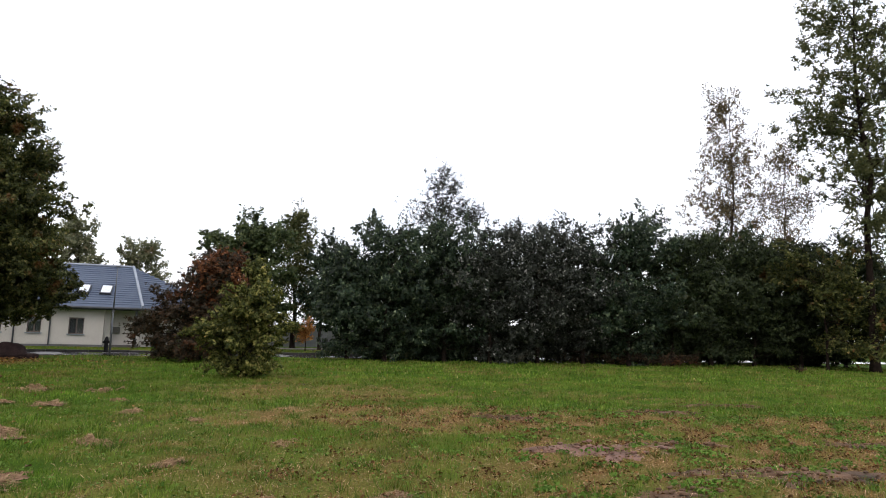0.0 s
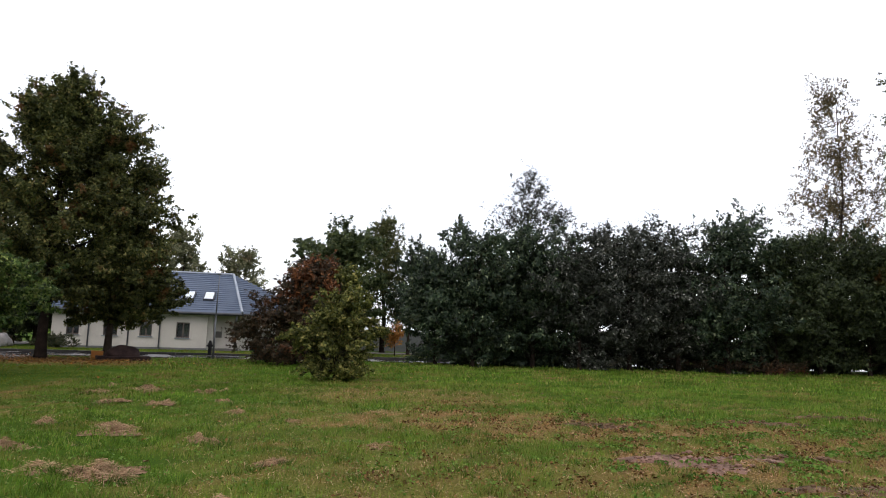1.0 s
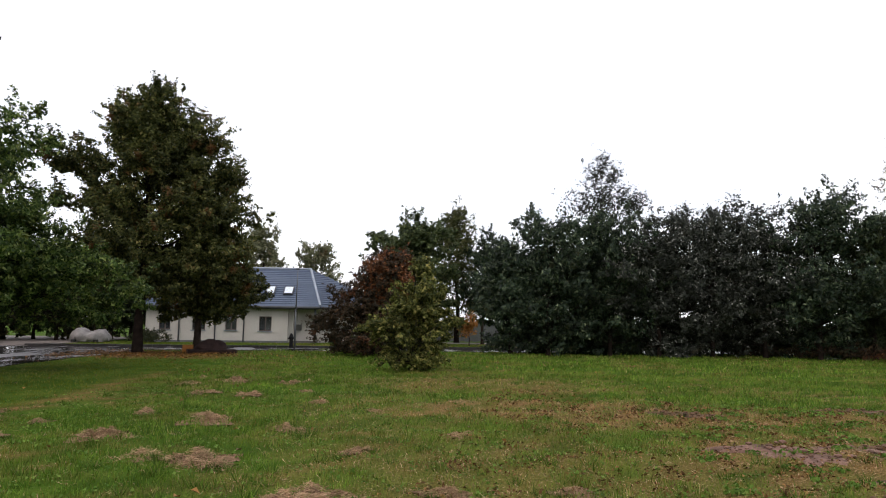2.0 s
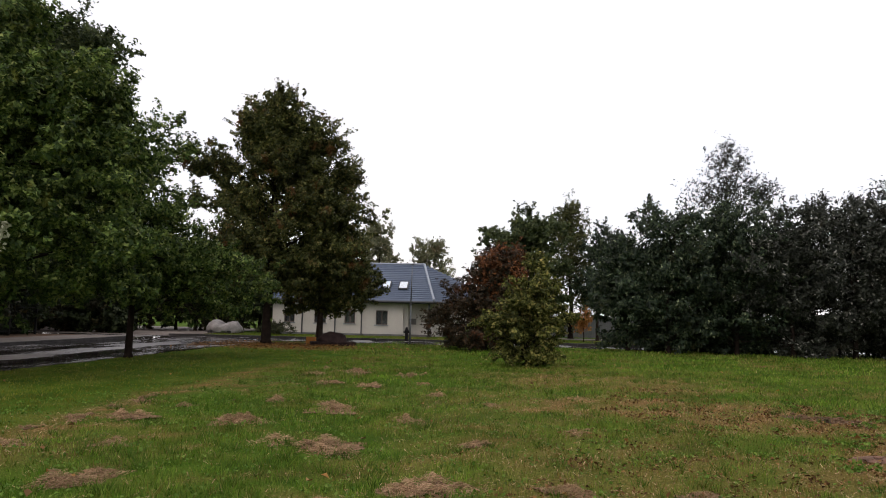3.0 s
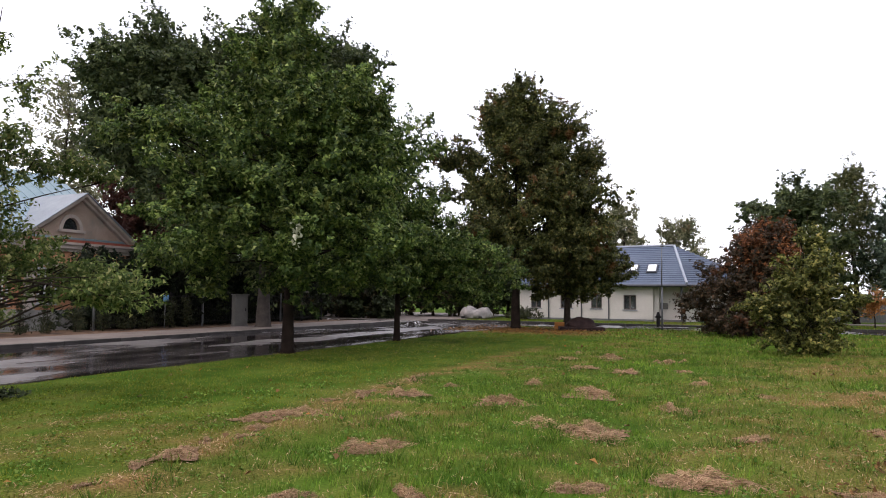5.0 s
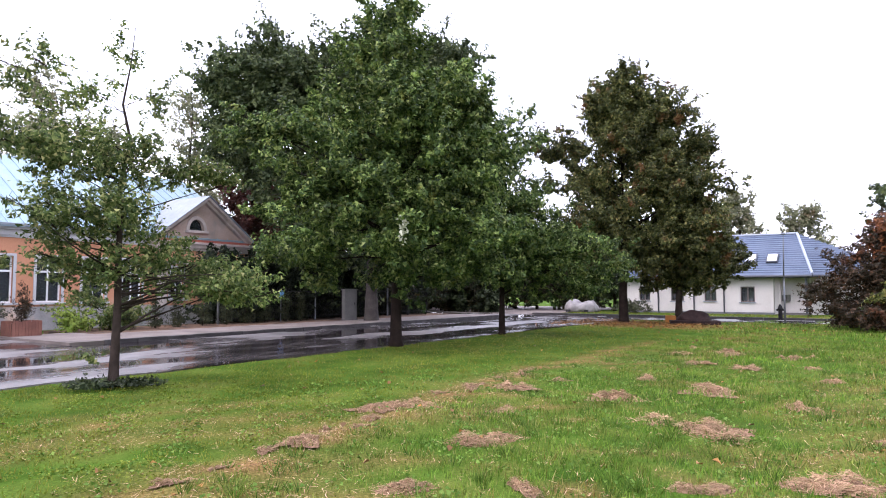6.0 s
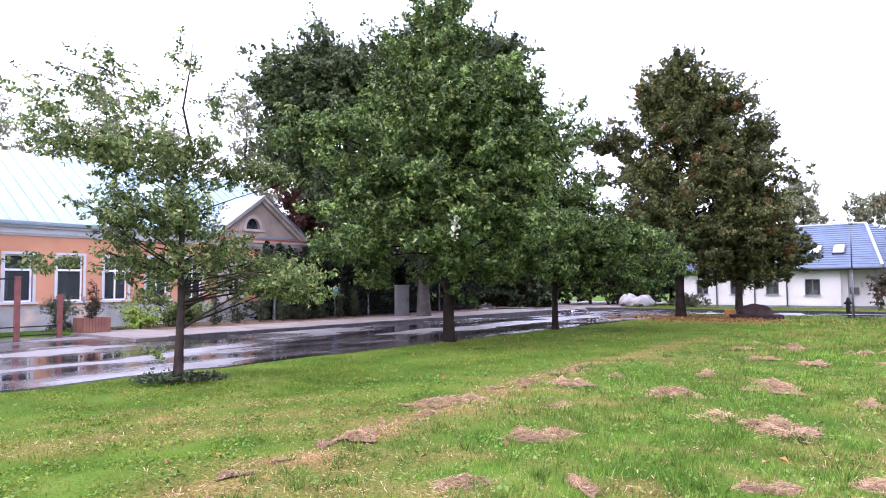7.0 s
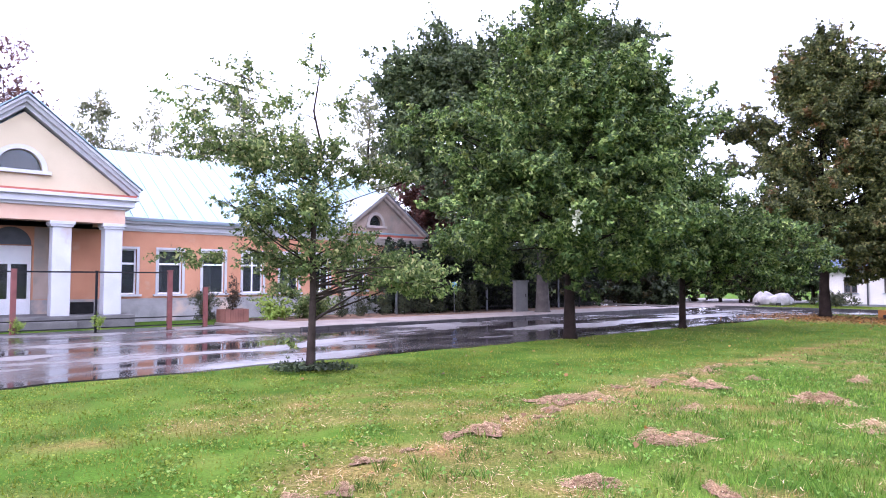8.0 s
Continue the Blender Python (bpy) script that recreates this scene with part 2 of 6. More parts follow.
M_frame_white = surface("white_window_frame", (0.68, 0.68, 0.68), (0.75, 0.75, 0.75), 4, 60, 0.5, 0.0)
M_frame_dark = surface("brown_window_frame", (0.09, 0.07, 0.06), (0.13, 0.10, 0.09), 4, 60, 0.5, 0.0)
M_fence_red = surface("oxide_red_steel", (0.12, 0.035, 0.03), (0.19, 0.06, 0.05), 6, 60, 0.6, 0.1, stain=(0.08, 0.04, 0.03))
M_iron = surface("black_iron", (0.010, 0.010, 0.011), (0.022, 0.020, 0.020), 5, 60, 0.7, 0.05, spec=0.12)
M_planter = surface("red_brown_planks", (0.13, 0.05, 0.035), (0.21, 0.09, 0.06), 3, 50, 0.7, 0.2)
M_concrete = surface("grey_cabinet_paint", (0.09, 0.088, 0.083), (0.13, 0.126, 0.118), 2, 40, 0.7, 0.1, stain=(0.11, 0.105, 0.10), stain_at=0.62)
M_kerb = surface("concrete_kerb", (0.085, 0.08, 0.078), (0.15, 0.14, 0.135), 2, 40, 0.85, 0.3)
M_kerb_wet = surface("wet_dark_kerb", (0.022, 0.020, 0.020), (0.05, 0.046, 0.044), 2, 40, 0.6, 0.3, stain=(0.10, 0.095, 0.09), stain_at=0.66)
M_pave = surface("sandy_pavement", (0.13, 0.105, 0.090), (0.21, 0.175, 0.155), 0.7, 30, 0.85, 0.3, stain=(0.09, 0.075, 0.064), stain_at=0.58)
M_galv = surface("galvanised_pole", (0.12, 0.125, 0.13), (0.18, 0.185, 0.19), 3, 40, 0.5, 0.05, metal=0.5)
M_rock = surface("dark_red_granite", (0.014, 0.0085, 0.008), (0.036, 0.022, 0.020), 3, 30, 0.85, 0.6, stain=(0.06, 0.04, 0.035), stain_at=0.62, spec=0.12)
M_tarp = surface("white_tarpaulin", (0.17, 0.16, 0.155), (0.34, 0.32, 0.31), 2, 30, 0.7, 0.3, spec=0.1)
M_soil = surface("bare_pinkish_soil", (0.12, 0.064, 0.044), (0.26, 0.150, 0.115), 3.5, 18, 0.95, 1.0, stain=(0.075, 0.042, 0.026), stain_at=0.53)
M_soil_dark = surface("dark_trodden_soil", (0.07, 0.036, 0.018), (0.17, 0.10, 0.058), 2.5, 22, 0.95, 0.9, stain=(0.04, 0.026, 0.016), stain_at=0.54)
M_mound = surface("matted_damp_thatch", (0.10, 0.058, 0.032), (0.33, 0.21, 0.13), 9, 70, 0.95, 1.0, stain=(0.035, 0.022, 0.013), stain_at=0.60, spec=0.05)
M_rubber = surface("tyre_rubber", (0.014, 0.014, 0.014), (0.025, 0.025, 0.025), 5, 60, 0.85, 0.1)
M_white_paint = surface("white_vehicle_paint", (0.6, 0.6, 0.62), (0.68, 0.68, 0.7), 2, 60, 0.3, 0.0)
M_wall_grey = surface("grey_board_fence", (0.12, 0.12, 0.13), (0.19, 0.19, 0.20), 1, 30, 0.8, 0.2)
# near black: the shade of rooms and porch ceiling is in this colour
M_interior = surface("shade_dark_interior", (0.045, 0.042, 0.04), (0.07, 0.065, 0.06), 1, 20, 0.9, 0.0)
M_blue = surface("blue_sign_plate", (0.10, 0.26, 0.50), (0.14, 0.32, 0.58), 3, 40, 0.4, 0.0)
M_curtain = surface("pale_curtain", (0.5, 0.5, 0.5), (0.62, 0.62, 0.62), 6, 40, 0.9, 0.1)

M_glass, gn, gl, gb = mat("window_glass", 0.03)
# dark tint in the glass helps the rooms behind look unlit
gb.inputs["Base Color"].default_value = (0.16, 0.18, 0.19, 1)
gb.inputs["Transmission Weight"].default_value = 0.85
gb.inputs["IOR"].default_value = 1.45
M_skyglass, gn, gl, gb = mat("roof_light_glass", 0.05)
gb.inputs["Base Color"].default_value = (0.75, 0.8, 0.85, 1)
gb.inputs["Metallic"].default_value = 0.9


def wet_asphalt():
    """Patched old asphalt: dark where soaked, mirror-like in shallow puddles, paler where it dries."""
    m, n, l, b = mat("wet_asphalt", 0.3)
    tc, mp = n.new("ShaderNodeTexCoord"), n.new("ShaderNodeMapping")
    mp.inputs["Scale"].default_value = (1.0, 0.4, 1.0)
    l.new(tc.outputs["Object"], mp.inputs["Vector"])
    big, mid, fine = noise_node(n, l, 0.55, 7), noise_node(n, l, 2.4, 6), noise_node(n, l, 80, 2)
    for t in (big, mid):
        l.new(mp.outputs[0], t.inputs["Vector"])
    r = ramp(n, [(0.40, (0.020, 0.016, 0.017)), (0.52, (0.066, 0.059, 0.058)), (0.64, (0.165, 0.152, 0.148))])
    l.new(big.outputs["Fac"], r.inputs["Fac"])
    g = ramp(n, [(0.35, (0.75, 0.75, 0.75)), (0.65, (1.2, 1.2, 1.2))])
    l.new(mid.outputs["Fac"], g.inputs["Fac"])
    l.new(mixc(n, l, 1.0, r.outputs["Color"], g.outputs["Color"], 'MULTIPLY'), b.inputs["Base Color"])
    wet = ramp(n, [(0.39, (0.04, 0.04, 0.04)), (0.47, (0.12, 0.12, 0.12)), (0.62, (0.40, 0.40, 0.40))])
    l.new(big.outputs["Fac"], wet.inputs["Fac"])
    l.new(wet.outputs["Color"], b.inputs["Roughness"])
    dep = ramp(n, [(0.42, (0, 0, 0)), (0.52, (1, 1, 1))])
    l.new(big.outputs["Fac"], dep.inputs["Fac"])
    h = mixc(n, l, dep.outputs["Color"], (0.5, 0.5, 0.5), fine.outputs["Fac"])
    bp = n.new("ShaderNodeBump")
    bp.inputs["Strength"].default_value, bp.inputs["Distance"].default_value = 0.09, 0.012
    l.new(h, bp.inputs["Height"])
    l.new(bp.outputs["Normal"], b.inputs["Normal"])
    return m


def ground_mat():
    m, n, l, b = mat("grassy_earth", 1.0)
    b.inputs["Specular IOR Level"].default_value = 0.03
    mid, fine = noise_node(n, l, 0.9, 7), noise_node(n, l, 35, 3)
    r = ramp(n, [(0.3, (0.026, 0.062, 0.006)), (0.5, (0.050, 0.10, 0.010)), (0.72, (0.09, 0.125, 0.02))])
    l.new(mid.outputs["Fac"], r.inputs["Fac"])
    a = n.new("ShaderNodeAttribute")
    a.attribute_name = "dry"
    dryc = ramp(n, [(0.35, (0.13, 0.070, 0.026)), (0.65, (0.24, 0.145, 0.062))])
    l.new(fine.outputs["Fac"], dryc.inputs["Fac"])
    col = mixc(n, l, a.outputs["Fac"], r.outputs["Color"], dryc.outputs["Color"])
    g = ramp(n, [(0.25, (0.6, 0.6, 0.6)), (0.75, (1.25, 1.25, 1.25))])
    l.new(fine.outputs["Fac"], g.inputs["Fac"])
    col = mixc(n, l, 1.0, col, g.outputs["Color"], 'MULTIPLY')
    l.new(col, b.inputs["Base Color"])
    bp = n.new("ShaderNodeBump")
    bp.inputs["Strength"].default_value, bp.inputs["Distance"].default_value = 0.7, 0.03
    l.new(fine.outputs["Fac"], bp.inputs["Height"])
    l.new(bp.outputs["Normal"], b.inputs["Normal"])
    return m


M_asphalt, M_ground = wet_asphalt(), ground_mat()

# ---- plan: the town grid is turned 17.5 degrees; (v, u) run across and along the street ----
GRID = radians(17.5)
CG, SG = math.cos(GRID), math.sin(GRID)


def W(v, u, z=0.0):
    return Vector((v * CG - u * SG, v * SG + u * CG, z))


def thing(name, v, u, z, label, category, group="", kind="", turn=0.0):
    """An Empty at a thing's base, turned with the town grid."""
    e = new(name)
    e.location, e.rotation_euler = W(v, u, z), (0, 0, GRID + radians(turn))
    e.empty_display_size = 0.2
    return tagged(e, label, category, group, kind)


def part(name, bm, material, parent=None, label="", smooth=False):
    me = bpy.data.meshes.new(name)
    bmesh.ops.recalc_face_normals(bm, faces=bm.faces)
    bm.to_mesh(me)
    bm.free()
    me.materials.append(material)
    if smooth:
        me.polygons.foreach_set("use_smooth", [True] * len(me.polygons))
    ob = new(name, me)
    if parent:
        ob.parent = parent
    return tagged(ob, label)


def box(bm, x0, x1, y0, y1, z0, z1, bevel=0.0):
    r = bmesh.ops.create_cube(bm, size=1, matrix=Matrix.LocRotScale(((x0 + x1) / 2, (y0 + y1) / 2, (z0 + z1) / 2), None, (abs(x1 - x0), abs(y1 - y0), abs(z1 - z0))))
    if bevel:
        es = list({e for v in r["verts"] for e in v.link_edges})
        bmesh.ops.bevel(bm, geom=es, offset=bevel, segments=2, affect='EDGES', profile=0.6)
    return bm


def B(*a, **k):
    return box(bmesh.new(), *a, **k)


def tube(bm, path, radii, sides=8):
    """A tapered tube along a path."""
    rings = []
    for i, p in enumerate(path):
        p = Vector(p)
        d = (Vector(path[min(i + 1, len(path) - 1)]) - Vector(path[max(i - 1, 0)])).normalized()
        x = d.cross(Vector((0.3, 1, 0.1))).normalized()
        y = d.cross(x)
        rings.append([bm.verts.new(p + (x * math.cos(2 * math.pi * k / sides) + y * math.sin(2 * math.pi * k / sides)) * radii[i]) for k in range(sides)])
    for a, b in zip(rings, rings[1:]):
        for k in range(sides):
            bm.faces.new((a[k], a[(k + 1) % sides], b[(k + 1) % sides], b[k]))
    bm.faces.new(rings[0][::-1])
    bm.faces.new(rings[-1])
    return bm


def prism(bm, outline, x0, x1, holes=()):
    """A slab from outline (y, z) between x0 and x1, with holes through it."""
    edges = []
    for loop in (outline, *holes):
        vs = [bm.verts.new((x0, y, z)) for y, z in loop]
        edges += [bm.edges.new((vs[i], vs[(i + 1) % len(vs)])) for i in range(len(vs))]
    fill = bmesh.ops.triangle_fill(bm, edges=edges, use_beauty=True)
    faces = [f for f in fill["geom"] if isinstance(f, bmesh.types.BMFace)]
    ext = bmesh.ops.extrude_face_region(bm, geom=faces)
    bmesh.ops.translate(bm, vec=(x1 - x0, 0, 0), verts=[v for v in ext["geom"] if isinstance(v, bmesh.types.BMVert)])
    return bm


def arch(cy, cz, r, n=14, squash=1.0):
    return [(cy + r * math.cos(math.pi * k / n), cz + r * squash * math.sin(math.pi * k / n)) for k in range(n + 1)]


def pierced(bm, x0, x1, y0, y1, z0, z1, holes):
    """A wall slab with rectangular openings (y0, y1, z0, z1) through it."""
    cuts = sorted({y0, y1, *[h[0] for h in holes], *[h[1] for h in holes]})
    for a, b in zip(cuts, cuts[1:]):
        mids = sorted([(h[2], h[3]) for h in holes if h[0] <= a and h[1] >= b])
        low = z0
        for lo, hi in mids:
            if lo > low:
                box(bm, x0, x1, a, b, low, lo)
            low = hi
        if low < z1:
            box(bm, x0, x1, a, b, low, z1)
    return bm


def polymesh(name, verts, faces, material, parent=None, label="", smooth=False):
    me = bpy.data.meshes.new(name)
    me.from_pydata(verts, [], faces)
    me.materials.append(material)
    if smooth:
        me.polygons.foreach_set("use_smooth", [True] * len(me.polygons))
    me.update()
    ob = new(name, me)
    if parent:
        ob.parent = parent
    return tagged(ob, label)


def quads(name, pts, material, attr=None):
    """A mesh of separate leaves or blades from an array (n, corners, 3); attr: a 'dry' value for each quad."""
    n, k = pts.shape[:2]
    me = bpy.data.meshes.new(name)
    me.vertices.add(k * n)
    me.loops.add(k * n)
    me.polygons.add(n)
    me.vertices.foreach_set("co", np.ascontiguousarray(pts, dtype=np.float32).ravel())
    me.loops.foreach_set("vertex_index", np.arange(k * n, dtype=np.int32))
    me.polygons.foreach_set("loop_start", np.arange(0, k * n, k, dtype=np.int32))
    me.update(calc_edges=True)
    me.materials.append(material)
    if attr is not None:
        at = me.attributes.new("dry", 'FLOAT', 'POINT')
        at.data.foreach_set("value", np.repeat(attr, k).astype(np.float32))
    return me


def unit(a):
    return a / (np.linalg.norm(a, axis=1, keepdims=True) + 1e-9)


def leaves_at(rng, centre, n_up, length, width, fold=0.25, droop=0.2):
    """Folded leaf quads at the given centres, facing about n_up."""
    base, left, tip, right = leaf_points(rng, centre, n_up, length, width, fold, droop)
    return np.stack([base, left, tip, right], axis=1)


def leaf_points(rng, centre, n_up, length, width, fold, droop):
    n = len(centre)
    nor = unit(n_up + rng.normal(0, 0.55, (n, 3)))
    d = unit(np.cross(nor, rng.normal(0, 1, (n, 3))))
    d[:, 2] -= droop
    d = unit(d)
    s = unit(np.cross(nor, d))
    nor = np.cross(d, s)
    ln = (length * rng.uniform(0.65, 1.25, n))[:, None]
    wd = ln * width
    base, tip = centre - d * ln * 0.5, centre + d * ln * 0.5 - nor * ln * 0.12
    mid = centre + d * ln * 0.08
    return base, mid + s * wd * 0.5 + nor * wd * fold, tip, mid - s * wd * 0.5 + nor * wd * fold


def mid_of(a, b):
    return (a + b) * 0.5


def small_leaves(rng, centre, n_up, length, width, droop=0.2):
    """Small three-cornered leaves for crowns seen from afar."""
    base, left, tip, right = leaf_points(rng, centre, n_up, length, width, 0.0, droop)
    return np.stack([left + (base - left) * 0.12, right + (base - mid_of(left, right)) * 0.5, tip], axis=1)


def sway(rng, a, b, n, bend):
    """A slightly bent path from a to b."""
    a, b = Vector(a), Vector(b)
    off = Vector(rng.normal(0, bend, 3))
    off.z = abs(off.z) * 0.5
    return [a.lerp(b, i / n) + off * math.sin(math.pi * i / n) for i in range(n + 1)]


def tree(name, x, y, label, category, crown, count, leaf, material, bark, trunk_r=0.15, height=8.0, seed=1, clump=0.55, clumps=160,
         width=0.6, shell=0.55, limbs=40, lean=(0, 0), flat=0.7, group="", droop=0.25, fork=0.25, twigs=0.0, fine=1.25):
    """A tree: tapered trunk, limbs to the leaf clumps, a crown of single leaves.
    crown: ellipsoids (side, depth, z, r_side, r_depth, r_z, weight); side runs across the line from the field's middle."""
    rng = np.random.default_rng(seed)
    e = new(name)
    e.location = (x, y, 0)
    tagged(e, label, category, group)
    r = math.hypot(x, y)
    sx, sy = y / r, -x / r
    dx, dy = x / r, y / r
    wts = np.array([c[6] for c in crown], float)
    pick = rng.choice(len(crown), clumps, p=wts / wts.sum())
    cr = np.array([c[:6] for c in crown], float)[pick]
    dirs = unit(rng.normal(0, 1, (clumps, 3)))
    rad = shell + (1 - shell) * rng.random(clumps) ** 0.6
    rad = np.where(rng.random(clumps) < 0.25, rng.random(clumps) * 0.9, rad)
    loc = cr[:, :3] + dirs * cr[:, 3:6] * rad[:, None] * rng.uniform(0.88, 1.08, (clumps, 1))
    loc[:, 2] = np.maximum(loc[:, 2], min(0.25, height * 0.5))
    cc = np.stack([loc[:, 0] * sx + loc[:, 1] * dx, loc[:, 0] * sy + loc[:, 1] * dy, loc[:, 2]], 1)
    csz = clump * rng.uniform(0.5, 1.3, clumps)
    stray = rng.random(clumps) < 0.16
    axis = np.array([lean[0], lean[1], 0]) * 0.5
    out = cc - axis - np.stack([0 * csz, 0 * csz, cc[:, 2] * 0.72], 1)
    cc = np.where(stray[:, None], cc + unit(out) * (csz * rng.uniform(0.5, 1.3, clumps))[:, None], cc)
    csz = np.where(stray, csz * 0.6, csz)
    cc[:, 2] = np.maximum(cc[:, 2], min(0.2, height * 0.4))
    spray = unit(out + rng.normal(0, 0.25, (clumps, 3)) * np.linalg.norm(out, axis=1, keepdims=True))
    # each clump holds a handful of leafy twigs; leaves sit along the twigs
    count, k = int(count * fine), 11
    tw = np.repeat(np.arange(clumps), k)
    td = unit(rng.normal(0, 1, (clumps * k, 3)))
    toff = td * (csz[tw] * rng.random(clumps * k) ** 0.4)[:, None] * np.array([1.15, 1.15, flat])
    toff += spray[tw] * (csz[tw] * rng.normal(0, 0.55, clumps * k))[:, None]
    tdir = unit(toff + spray[tw] * csz[tw][:, None] * 0.8 + rng.normal(0, 0.3, (clumps * k, 3)) * csz[tw][:, None])
    lt = rng.choice(clumps * k, count, p=csz[tw] ** 2 / (csz[tw] ** 2).sum())
    lc = tw[lt]
    off = toff[lt] + tdir[lt] * (csz[lc] * rng.uniform(-0.35, 0.55, count))[:, None]
    off += rng.normal(0, 0.12, (count, 3)) * csz[lc][:, None]
    p = cc[lc] + off
    p[:, 2] = np.maximum(p[:, 2], 0.06)
    up = unit(off) * 0.7 + np.array([0, 0, 0.65])
    me = quads(name + "_crown", small_leaves(rng, p, up, leaf * (1.36 - 0.14 * fine), width, droop=droop), material)
    ob = new("crown", me)
    ob.parent = e
    # trunk and limbs
    top = Vector((lean[0], lean[1], height))
    n = 9
    path = [Vector((0, 0, -0.05)).lerp(top, i / n) + Vector((*rng.normal(0, 0.007 * height * min(i, 3) / 3, 2), 0)) for i in range(n + 1)]
    bm = bmesh.new()
    path.insert(1, path[0].lerp(path[1], 0.18))
    radii = [trunk_r * 1.45, trunk_r * 1.08] + [trunk_r * (1 - 0.93 * (i / n) ** 0.9) for i in range(1, n + 1)]
    tube(bm, path, radii, 10)
    part("trunk", bm, bark, e, smooth=True)
    order = rng.permutation(clumps)[:limbs]
    bm = bmesh.new()
    for i in order:
        end = Vector(cc[i])
        hz = math.hypot(end.x, end.y)
        z0 = min(max(end.z - hz * rng.uniform(0.2, 0.7), height * fork * rng.uniform(0.8, 2.2)), height * 0.93)
        start = Vector((lean[0], lean[1], height)) * (z0 / height)
        rr = trunk_r * (1 - 0.9 * z0 / height) * 0.33
        tube(bm, sway(rng, start, end, 4, 0.06 * hz + 0.03), [max(rr * (1 - 0.85 * k / 4), 0.006) for k in range(5)], 5)
        if twigs:
            for _ in range(3):
                t2 = end + Vector(rng.normal(0, csz[i] * twigs, 3)) + Vector((0, 0, csz[i] * 0.4))
                tube(bm, [end.lerp(start, 0.2), (end.lerp(t2, 0.5)), t2], [max(rr * 0.2, 0.008), 0.006, 0.004], 3)
    part("branching", bm, bark, e, smooth=True)
    return e

# ---- ground, street, pavement ----
LAWN = -6.5                       # v where the mown verge meets the rough meadow
ROAD_NEAR, ROAD_FAR = -12.35, -19.75
CROSS_A, CROSS_B = 36.5, 39.8     # u of the cross street
SOIL = [(2.7, 9.95, 1.08, 0.58, 8), (4.4, 8.4, 1.3, 0.42, 8), (2.75, 7.5, 0.6, 0.18, 20), (6.8, 10.9, 1.2, 0.28, 5),
        (1.65, 13.1, 0.65, 0.22, -20), (7.4, 16.2, 0.9, 0.25, 0), (5.0, 14.6, 1.0, 0.2, 12), (4.0, 10.5, 0.6, 0.2, 5)]
DRY = [(1.2, 13.0, 6.0, 2.0, 0.95), (-2.6, 17.8, 3.4, 2.4, 0.7), (-4.4, 20.9, 2.0, 1.0, 0.55), (5.6, 9.8, 4.8, 3.0, 0.95), (9.0, 12.6, 5.0, 1.9, 0.95),
       (-0.6, 8.0, 3.0, 2.4, 0.55), (1.6, 7.6, 2.8, 1.6, 0.6), (-19.0, 26.8, 4.2, 2.4, 0.95), (-5.6, 2.4, 1.6, 1.2, 0.5), (-8.4, 2.6, 0.7, 2.4, 0.45),
       (-7.4, 5.2, 0.5, 2.6, 0.5), (-9.6, 3.2, 0.35, 2.0, 0.5), (-3.6, 10.5, 1.2, 2.0, 0.3)]

# dry lines left by wheels on the mown verge: x0, y0, x1, y1, half-width
STREAKS = [(-6.0, 2.2, -8.5, 6.5, 0.28), (-8.5, 6.5, -10.4, 10.6, 0.25), (-7.8, -0.9, -9.5, 2.6, 0.18), (-9.3, 0.2, -10.6, 3.4, 0.12)]


def windrow(u):
    """v of the bent line of thatch where the mown verge meets the meadow."""
    return np.interp(u, [-2.0, 2.9, 4.3, 6.0, 7.4, 11.0, 17.0], [-4.2, -4.95, -5.25, -5.55, -5.87, -6.2, LAWN])


def waves(x, y, size, seed):
    """Smooth random field in -1..1 with features of about the given size in metres."""
    rng = np.random.default_rng(seed)
    s = np.zeros_like(x)
    for _ in range(9):
        a, k, ph = rng.uniform(0, 6.28), 6.28 / (size * rng.uniform(0.7, 1.8)), rng.uniform(0, 6.28)
        s = s + np.sin(k * (x * math.cos(a) + y * math.sin(a)) + ph)
    return np.clip(s / 4.0, -1, 1)


def dryness(x, y):
    """How dry the grass is at a place: worn patches with ragged edges, thatch along the mower's edge, small tufts."""
    d = np.zeros_like(x)
    wob = 0.45 * waves(x, y, 1.6, 1) + 0.35 * waves(x, y, 0.6, 2)
    for cx, cy, rx, ry, s in DRY:
        q = ((x - cx) / rx) ** 2 + ((y - cy) / ry) ** 2
        d = np.maximum(d, s * np.clip(1.4 - q + wob, 0, 1) * np.clip(0.75 + 0.6 * waves(x, y, 0.8, 3), 0.25, 1))
    v, u = x * CG + y * SG, -x * SG + y * CG
    rim = np.exp(-((v - windrow(u) - 0.12 * waves(u, u * 0, 1.5, 6)) / 0.3) ** 2) * (u > -2) * (u < 22)
    d = np.maximum(d, rim * np.clip(0.75 + waves(x, y, 0.7, 4), 0, 1))
    for x0, y0, x1, y1, w in STREAKS:
        ax, ay = x1 - x0, y1 - y0
        t = np.clip(((x - x0) * ax + (y - y0) * ay) / (ax * ax + ay * ay), 0, 1)
        off = np.hypot(x - x0 - t * ax, y - y0 - t * ay)
        d = np.maximum(d, 0.8 * np.exp(-(off / w) ** 2) * np.clip(0.55 + waves(x, y, 0.8, 8), 0, 1))
    meadow = (v > LAWN) * 1.0
    spots = np.maximum(waves(x, y, 0.7, 5), 0.9 * waves(x, y, 0.3, 15))
    d = np.maximum(d, (0.16 + 0.5 * meadow) * np.clip(1.6 * spots * (0.65 + 0.5 * waves(x, y, 4, 7)) - 0.3, 0, 1))
    return d


